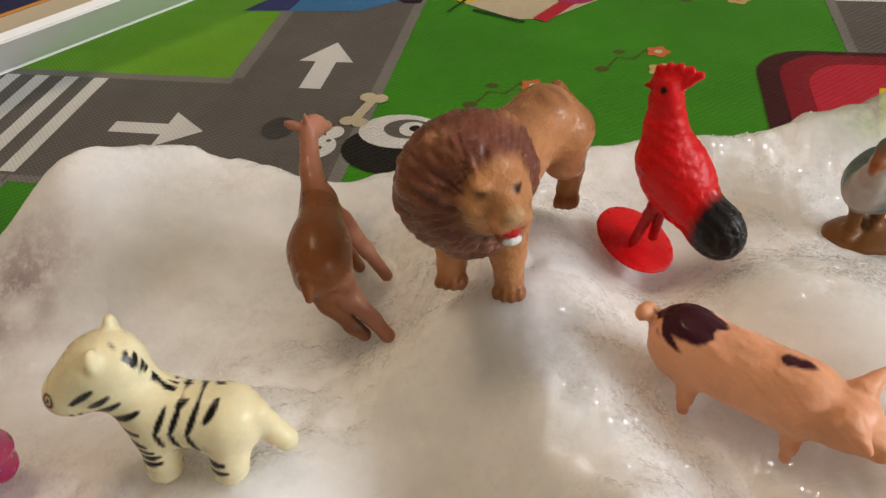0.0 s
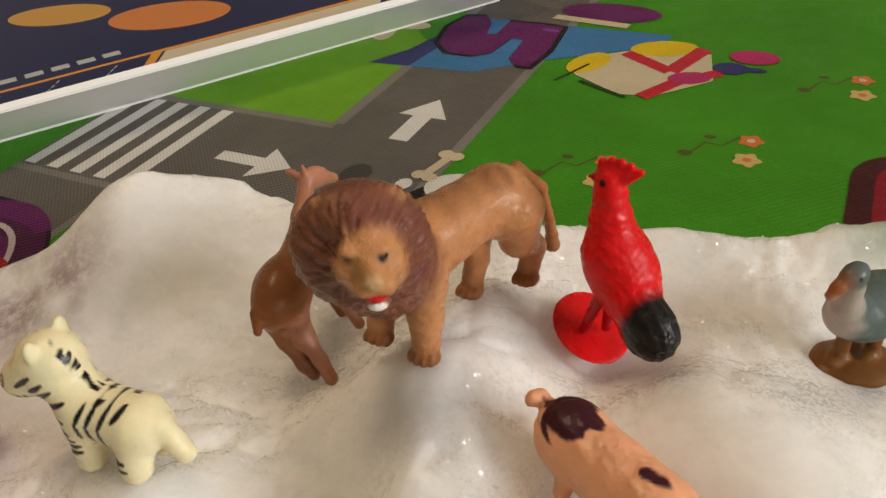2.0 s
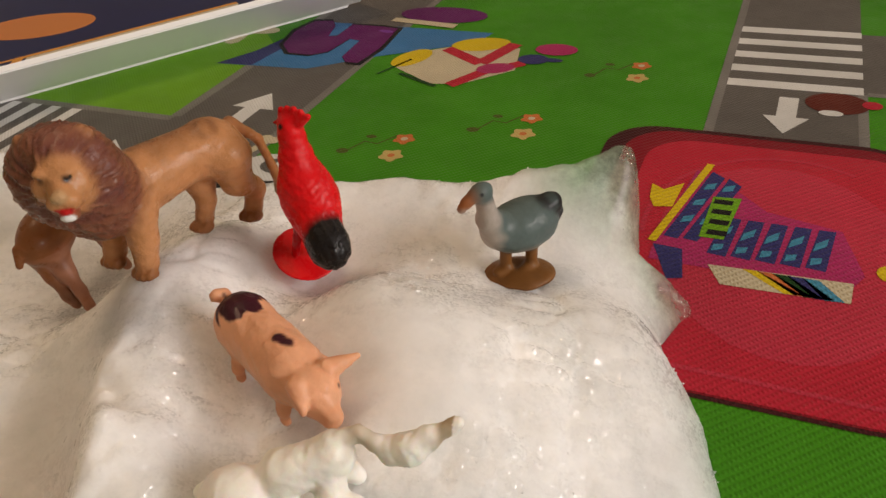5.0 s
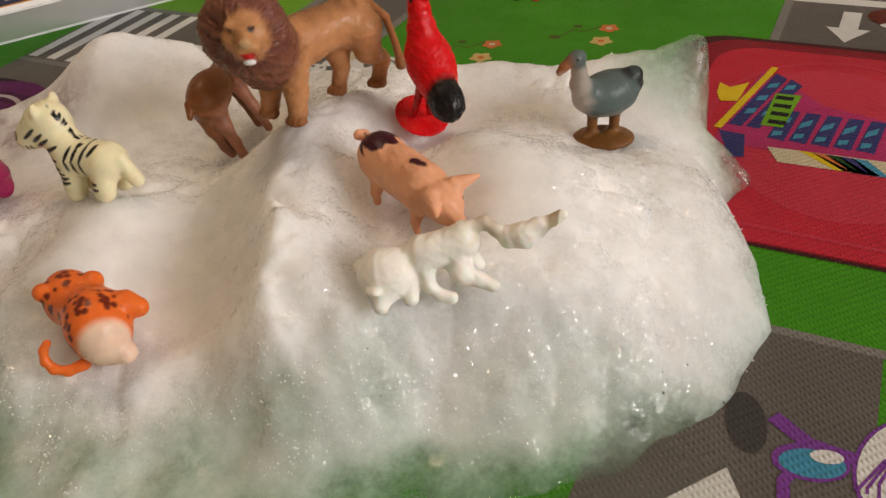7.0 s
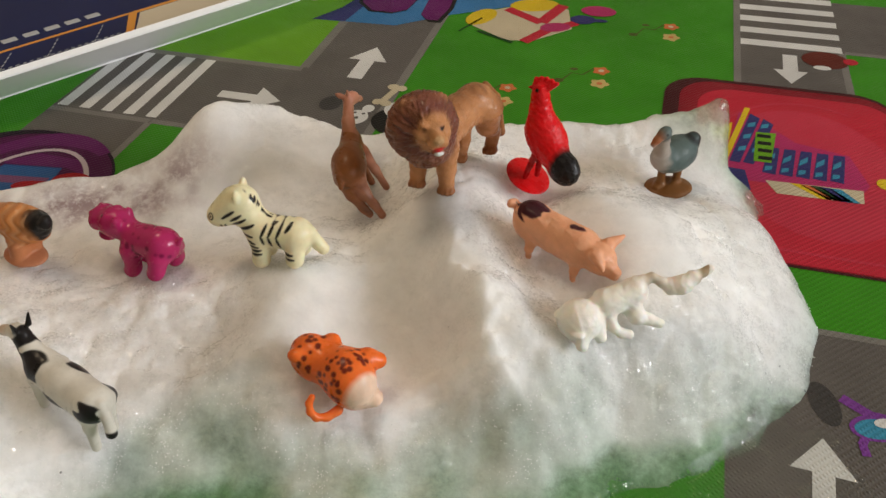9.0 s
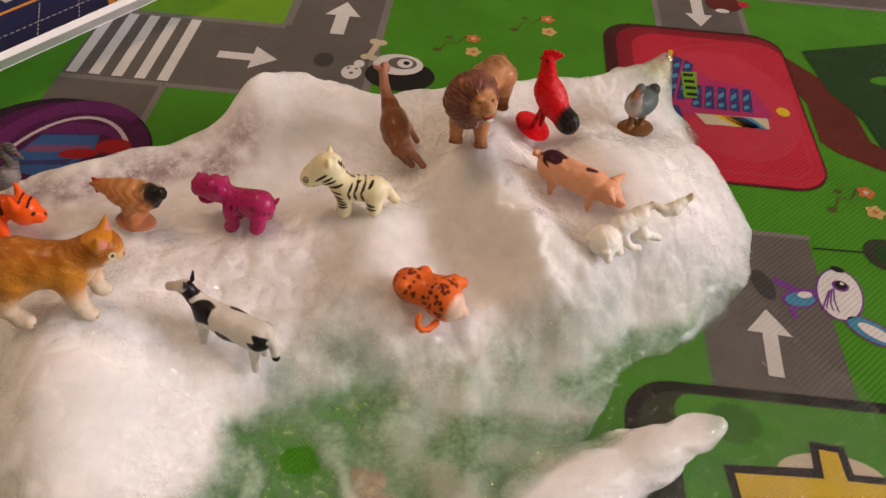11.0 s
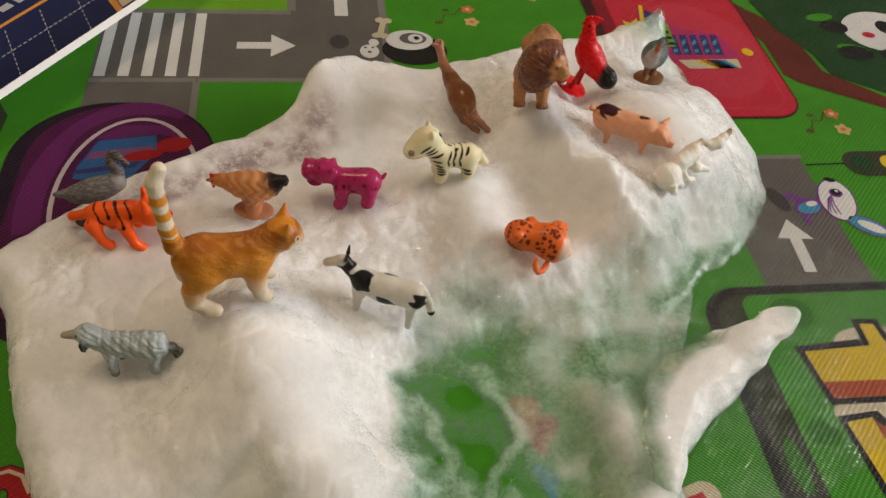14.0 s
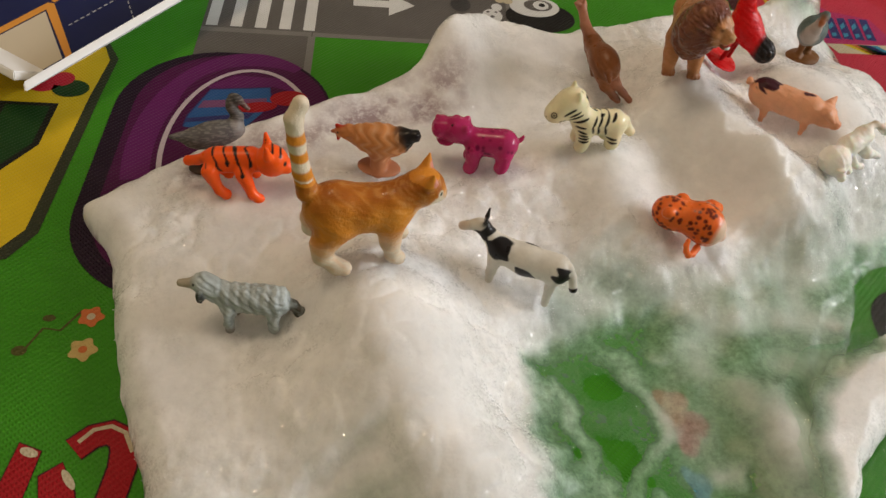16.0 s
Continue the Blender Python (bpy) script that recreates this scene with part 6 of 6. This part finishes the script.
def cat():
    ginger, white = (0.7, 0.26, 0.028), (0.8, 0.68, 0.52)
    c = Clay()
    c.egg((-20.1, 3.6, 7.75), (1.35, 1.05, 1.3), ginger, (1, 0, 0.05))
    c.rod((-19.9, 3.6, 7.75), (-17.7, 3.6, 7.75), 1.15, 1.05, ginger, 0.35)
    c.chain([(-17.5, 3.65, 8.0, 0.9), (-16.6, 3.85, 8.5, 0.78)], ginger, 0.25)
    c.egg((-16.2, 3.9, 8.6), (0.85, 0.85, 0.8), ginger, (0.95, -0.15, -0.1))
    c.egg((-15.6, 3.75, 8.35), (0.34, 0.4, 0.3), white, (0.95, -0.15, -0.1), melt=0.15)
    for s in (-1, 1):
        c.rod((-16.15, 3.9 + 0.5 * s, 9.1), (-16.0, 3.95 + 0.68 * s, 9.75), 0.36, 0.07, ginger, 0.1)
    c.chain([(-21.15, 3.75, 8.7, 0.5), (-21.35, 4.0, 9.6, 0.37), (-21.5, 4.4, 10.8, 0.36), (-21.55, 4.75, 11.7, 0.37), (-21.25, 4.95, 12.3, 0.34)], ginger, 0.15)
    c.chain([(-20.1, 3.1, 7.3, 0.95), (-20.6, 2.75, 6.5, 0.55), (-20.7, 2.6, 5.95, 0.38), (-20.1, 2.4, 5.45, 0.35), (-19.75, 2.3, 5.4, 0.34)], ginger, 0.25)
    c.chain([(-20.5, 4.1, 7.3, 0.9), (-21.0, 4.5, 6.4, 0.5), (-21.1, 4.6, 5.7, 0.36), (-20.6, 4.6, 5.2, 0.35)], ginger, 0.25)
    c.chain([(-17.75, 3.1, 7.3, 0.7), (-17.7, 3.05, 6.2, 0.45), (-17.55, 3.05, 5.3, 0.35), (-17.3, 3.05, 5.08, 0.33)], ginger, 0.2)
    c.chain([(-17.5, 4.2, 7.3, 0.65), (-17.35, 4.4, 6.2, 0.42), (-17.25, 4.4, 5.4, 0.33), (-17.0, 4.4, 5.25, 0.32)], ginger, 0.2)

    def relief(p):
        return 0.011 * value_noise(p[:, 0] * 0.5 + p[:, 1], p[:, 2] * 1.6 + p[:, 1], 0.2, 101)

    def decorate(p, col):
        stir = 0.35 * value_noise(p[:, 0], p[:, 2] + 0.3 * p[:, 1], 0.7, 102) + 0.2 * value_noise(p[:, 0] + p[:, 1], p[:, 2], 0.25, 105)
        col = wash(col, 0.85 * np.clip(p[:, 2] - 7.9 + 1.3 * stir, 0, 1) * (p[:, 2] < 9.2), (0.36, 0.095, 0.008))
        col = wash(col, np.clip((7.15 - p[:, 2]) * 0.85 + stir * 0.6, 0, 1), white)
        col = wash(col, np.clip(1.1 - np.linalg.norm((p - (-16.0, 3.5, 7.4)) / (1.1, 1.0, 1.0), axis=1) + stir * 0.4, 0, 0.5) * 2, white)
        rings = (p[:, 2] > 9.35) & (p[:, 0] < -20.9)
        col = wash(col, rings * np.clip(0.55 - 1.6 * np.sin(p[:, 2] * 8.6 + 0.6), 0, 1), white)
        col = wash(col, rings * (p[:, 2] > 11.6) * 1.0, white)
        col = wash(col, 0.3 * np.clip(ripple(p, 0.14, 103) * 1.6, 0, 1) * (p[:, 2] < 9.2), (0.8, 0.42, 0.12))
        col = wash(col, 0.3 * np.clip(value_noise(p[:, 0], p[:, 2] + 0.4 * p[:, 1], 0.6, 104) * 1.6, 0, 1) * (p[:, 2] < 9.2) * (p[:, 2] > 6.8), (0.34, 0.09, 0.008))
        for s in (-1, 1):
            col = dab(p, col, (-15.75, 3.72 + 0.42 * s, 8.22), 0.36, white, 0.15)
            col = dab(p, col, (-15.6, 3.78 + 0.5 * s, 8.68), 0.17, white, 0.06)
            col = dab(p, col, (-15.56, 3.78 + 0.52 * s, 8.68), 0.11, (0.02, 0.02, 0.008))
            col = dab(p, col, (-15.9, 3.93 + 0.56 * s, 9.32), 0.25, (0.65, 0.25, 0.18))
            for t in (-0.2, 0.0, 0.2):
                col = dab(p, col, (-19.43, 2.3 + t, 5.35), 0.07, INK)
                col = dab(p, col, (-16.98, 3.05 + t, 5.05), 0.07, INK)
                col = dab(p, col, (-16.7, 4.4 + t, 5.22), 0.06, INK)
        return dab(p, col, (-15.27, 3.7, 8.42), 0.09, (0.35, 0.12, 0.08))

    figure("toy_cat", c, toy_material("cat_plastic", 0.4, 0.8, 750.0), "ginger and white plastic cat figure with a raised ringed tail", "toy cat", (-19.0, 3.5, 4.85), 0.06, relief, decorate)


def cow():
    white = (0.66, 0.62, 0.54)
    c = Clay()
    c.chain([(-12.3, 3.75, 4.45, 0.68), (-11.2, 3.25, 4.2, 0.73), (-9.85, 2.6, 4.15, 0.74)], white, 0.3)
    c.chain([(-12.5, 3.85, 4.7, 0.5), (-13.1, 4.25, 5.3, 0.36)], white, 0.2)
    c.egg((-13.35, 4.4, 5.5), (0.5, 0.34, 0.36), white, (-0.85, 0.35, -0.2), melt=0.15)
    c.rod((-13.7, 4.5, 5.42), (-14.1, 4.6, 5.3), 0.25, 0.22, white, 0.1)
    for s in (-1, 1):
        c.rod((-13.1 - 0.1 * s, 4.4 - 0.25 * s, 5.75), (-13.05 - 0.14 * s, 4.4 - 0.35 * s, 6.2), 0.12, 0.05, INK, 0.06)
    for x, y, z in ((-12.75, 3.45, 2.65), (-12.3, 4.2, 2.7), (-10.15, 2.2, 2.1), (-9.8, 3.0, 2.3)):
        c.chain([(x + 0.15, y + 0.1, 4.0, 0.38), (x + 0.05, y + 0.05, 3.2, 0.22), (x, y, z, 0.19)], white, 0.18)
    c.chain([(-9.35, 2.35, 4.5, 0.2), (-9.15, 2.15, 4.0, 0.19), (-9.05, 1.95, 3.4, 0.21)], white, 0.1)

    def decorate(p, col):
        wob = 0.14 * ripple(p, 0.5, 111)
        for at, r in (((-12.45, 3.5, 4.9), 0.62), ((-11.35, 2.7, 4.05), 0.45), ((-9.75, 2.1, 4.3), 0.48), ((-10.9, 3.7, 4.6), 0.4), ((-13.0, 4.2, 5.45), 0.5), ((-9.6, 3.2, 4.2), 0.4), ((-12.7, 3.3, 3.3), 0.16)):
            col = dab(p, col, at, r + 1.6 * wob, INK, 0.05)
        col = wash(col, (wob > 0.11) * (p[:, 2] > 4.6) * (p[:, 0] < -12.2) * 1.0, INK)
        col = dab(p, col, (-9.05, 1.9, 3.3), 0.3, INK)
        for s in (-1, 1):
            col = dab(p, col, (-13.6 - 0.1 * s, 4.5 - 0.3 * s, 5.6), 0.06, white)
        return wash(col, np.clip(-13.75 - p[:, 0], 0, 0.3) * 3, (0.62, 0.5, 0.4))

    figure("toy_goat", c, toy_material("goat_plastic", 0.33, 0.05), "white plastic goat figure with black patches and horns", "toy goat", (-11.2, 3.1, 2.2), 0.05, None, decorate)


def sheep():
    wool, face = (0.5, 0.56, 0.56), (0.4, 0.34, 0.24)
    c = Clay()
    c.rod((-24.6, 2.15, 4.05), (-22.75, 1.75, 4.1), 0.64, 0.68, wool, 0.3)
    c.chain([(-25.0, 2.3, 4.1, 0.55), (-25.7, 2.5, 4.55, 0.5)], wool, 0.2)
    c.egg((-25.8, 2.55, 4.65), (0.52, 0.45, 0.45), wool, (-0.95, 0.1, 0.1), melt=0.15)
    c.rod((-26.15, 2.55, 4.65), (-26.72, 2.55, 4.72), 0.27, 0.17, face, 0.1)
    for s in (-1, 1):
        c.egg((-25.95, 2.5 + 0.5 * s, 4.3), (0.19, 0.13, 0.33), INK, melt=0.05)
    for x, y, z in ((-24.85, 1.55, 2.45), (-24.6, 2.6, 2.35), (-22.9, 1.05, 2.85), (-22.65, 2.2, 2.6)):
        c.chain([(x + 0.05, 2.0 + 0.7 * (y - 2.0), 3.7, 0.32), (x, y, z + 0.45, 0.19), (x, y, z + 0.1, 0.22)], wool, 0.15)
    c.chain([(-22.1, 1.6, 4.1, 0.22), (-21.75, 1.5, 3.55, 0.24), (-21.65, 1.4, 2.95, 0.2)], (0.07, 0.065, 0.05), 0.08)

    def relief(p):
        ring = np.sin(p[:, 0] * 15 + 1.2 * np.sin(p[:, 2] * 6)) * (p[:, 0] > -25.3)
        return (0.02 * ring + 0.05 * ripple(p, 0.13, 121)) * (p[:, 0] > -26.1) * (p[:, 2] > 2.9)

    def decorate(p, col):
        ring = np.sin(p[:, 0] * 15 + 1.2 * np.sin(p[:, 2] * 6))
        col = wash(col, 0.55 * np.clip(ring, 0, 1) * (p[:, 0] > -25.3) * (p[:, 2] > 3.0), (0.27, 0.3, 0.28))
        col = wash(col, 0.7 * np.clip(ripple(p, 0.12, 122) * 1.5, 0, 1) * (p[:, 0] > -26.0), (0.27, 0.31, 0.3))
        col = wash(col, np.clip(3.1 - p[:, 2], 0, 0.5) * 1.6, (0.16, 0.12, 0.08))
        return dab(p, col, (-26.15, 2.3, 4.82), 0.07, INK)

    figure("toy_sheep", c, toy_material("sheep_plastic", 0.5, 1.4, 520.0), "grey-green plastic sheep figure with moulded wool", "toy sheep", (-23.7, 1.8, 2.3), 0.05, relief, decorate)


for make in (lion, deer, rooster, duck, pig, fox, cub, zebra, hippo, hen, goose, tiger, cat, cow, sheep):
    make()


# ---- the horn of ice in front of the pool ----
def ice_horn():
    c = Clay()
    white = (1, 1, 1)
    c.chain([(0.5, -9.0, 0.0, 0.75), (0.7, -7.6, 0.5, 0.95), (1.1, -6.2, 0.85, 1.1), (2.0, -4.5, 1.0, 1.15), (5.2, -3.0, 1.2, 1.0), (8.2, -1.95, 1.65, 0.9), (10.4, -1.2, 2.1, 0.62), (11.6, -0.95, 2.4, 0.3)], white, 1.2)
    c.chain([(0.8, -7.4, 0.0, 0.9), (2.8, -5.2, 0.1, 1.1), (5.8, -3.6, 0.2, 1.0), (9.2, -1.9, 0.5, 0.8)], white, 1.2)
    c.chain([(0.2, -6.0, 0.0, 0.8), (1.0, -3.6, 0.1, 1.1), (3.6, -1.7, 0.3, 1.0), (6.6, -0.9, 0.3, 0.8), (8.6, -0.6, 0.2, 0.6)], white, 1.2)
    verts, quads = c.skin(0.13, lambda p: 0.08 * ripple(p, 2.0, 131) + 0.09 * ripple(p, 0.9, 132) + 0.035 * ripple(p, 0.35, 133))
    # worn flat on top
    top = 1.62 + 0.085 * verts[:, 0] + 0.06 * (verts[:, 1] + 4) + 0.16 * ripple(verts, 1.5, 134)
    verts[:, 2] = np.where(verts[:, 2] > top, top + 0.2 * (verts[:, 2] - top), verts[:, 2])
    verts[:, 2] = np.maximum(verts[:, 2], 0.02)
    me = bpy.data.meshes.new("ice_chunk")
    me.from_pydata((verts * CM).tolist(), [], quads.tolist())
    me.polygons.foreach_set("use_smooth", np.ones(len(me.polygons), bool))
    thick = np.clip(0.25 + verts[:, 2] / 1.1, 0.3, 1) * (1 - 0.3 * np.clip(verts[:, 0] - 10.3, 0, 1))
    # it melts away into the slush on the pool's side
    inward = line_side(verts[:, 0] + 0.35 * ripple(verts, 1.2, 135), verts[:, 1], [(-0.6, -11.0), (-0.4, -8.0), (0.1, -5.6), (1.2, -3.4), (3.4, -1.6), (6.0, -0.9)])[0]
    thick = thick * np.clip(0.1 + 0.62 * inward, 0, 1)
    me.attributes.new("icy", "FLOAT", "POINT").data.foreach_set("value", thick.astype(np.float32))
    me.attributes.new("crumbly", "FLOAT", "POINT").data.foreach_set("value", np.clip(0.55 - 0.02 * verts[:, 0], 0.1, 1).astype(np.float32))
    me.materials.append(ICE)
    return tagged(new("ice_chunk", me), "white pointed chunk of wet ice lying on the mat", "ice", kind="stuff")


ice_horn()


# ---- the printed cardboard box behind the ice ----
def cardboard_box():
    card = material("white_card", (0.85, 0.85, 0.83), 0.5)
    navy = material("navy_card", (0.008, 0.014, 0.075), 0.35)
    bsdf(navy).inputs["Specular IOR Level"].default_value = 0.2
    link(navy, mixed(navy, noise_tex(navy, 25.0), (0.005, 0.01, 0.06), (0.01, 0.018, 0.095)), bsdf(navy).inputs["Base Color"])
    orange = material("orange_ink", (0.7, 0.3, 0.04), 0.4)
    line = material("pale_ink", (0.45, 0.47, 0.5), 0.4)
    cream = material("cream_ink", (0.62, 0.55, 0.42), 0.45)
    root = tagged(new("card_box"), "navy blue printed cardboard box lid with white edges", "box")
    root.location = (-0.37, 0.217, 0.0002)
    root.rotation_euler = (0, 0, radians(50.5))
    link(card, mixed(card, noise_tex(card, 40.0), (0.84, 0.84, 0.82), (0.89, 0.89, 0.88)), bsdf(card).inputs["Base Color"])
    part("base", box_bm((0.012, 0.008, 0), (0.45, 0.36, 0.0085), 0.001), card, root)
    part("top_print", box_bm((0.008, 0.0045, 0.0083), (0.452, 0.362, 0.009)), navy, root, "navy printed face")

    def flap(profile, start, end, along_y):
        """A wall of folded card leaning outwards, its section swept along the box's edge."""
        bm = bmesh.new()
        rings = []
        for at, slant in ((start, 1), (end, 0)):
            ring = []
            for out, z in profile:
                run = at + slant * min(out, 0.8) * 0.8
                ring.append(bm.verts.new(((out if along_y else run) * CM, (run if along_y else out) * CM, z * CM)))
            rings.append(ring)
        count = len(profile)
        for i in range(count):
            j = (i + 1) % count
            bm.faces.new((rings[0][i], rings[0][j], rings[1][j], rings[1][i]))
        bm.faces.new(rings[0])
        bm.faces.new(rings[1][::-1])
        bmesh.ops.recalc_face_normals(bm, faces=bm.faces[:])
        bmesh.ops.bevel(bm, geom=bm.edges[:], offset=0.0008, segments=2, affect="EDGES")
        part("flap", bm, card, root, "white folded card wall leaning outwards")

    section = [(0.7, 0.2), (-2.62, 2.92), (-2.3, 3.28), (1.05, 0.5)]
    flap(section, 0.0, 46.0, False)
    flap([(out + 0.85, z) for out, z in section], 0.0, 36.0, True)

    def inked(name, points, mat):
        bm = bmesh.new()
        low = [bm.verts.new((x * CM, y * CM, 0.0089)) for x, y in points]
        top = [bm.verts.new((x * CM, y * CM, 0.0092)) for x, y in points]
        bm.faces.new(top)
        bm.faces.new(low[::-1])
        for i in range(len(points)):
            j = (i + 1) % len(points)
            bm.faces.new((low[i], low[j], top[j], top[i]))
        bmesh.ops.recalc_face_normals(bm, faces=bm.faces[:])
        part(name, bm, mat, root)

    gold = material("gold_ink", (0.55, 0.3, 0.06), 0.4)
    rust = material("rust_ink", (0.6, 0.2, 0.05), 0.4)
    inked("orange_line", rect(6.9, 6.0, 21.4, 6.3), orange)
    inked("pale_panel", [(1.2, 0.8), (2.9, 0.8), (5.8, 5.6), (1.2, 5.6)], cream)
    inked("orange_line", [(3.0, 0.6), (3.5, 0.6), (6.8, 5.9), (6.6, 6.3), (1.0, 6.3), (1.0, 5.75), (6.0, 5.75)], orange)
    inked("pale_panel", [(19.2, 0.8), (35.0, 0.8), (38.0, 5.8), (22.2, 5.8)], cream)
    inked("orange_line", [(18.4, 0.6), (19.0, 0.6), (22.0, 5.9), (38.0, 5.9), (38.0, 6.3), (21.5, 6.3)], orange)
    for x in (8.2, 11.6, 15.1):
        for j in range(10):
            a, b = 0.7 + 0.5 * j, 0.98 + 0.5 * j
            inked("dash", [(x + 0.7 * a, a), (x + 0.7 * a + 0.09, a), (x + 0.7 * b + 0.09, b), (x + 0.7 * b, b)], line)
    for j in range(28):
        inked("dash", rect(5.6 + 0.5 * j, 3.2, 5.88 + 0.5 * j, 3.29), line)
    inked("gold_picture", oval(17.8, 19.0, 3.9, 2.3, -35), gold)
    inked("orange_picture", oval(24.4, 12.8, 4.4, 2.9, -30), rust)
    for j in range(7):
        inked("unread_bar", rect(9.0 + 1.6 * j, 7.4, 10.1 + 1.6 * j, 8.1), line)
    return root


cardboard_box()
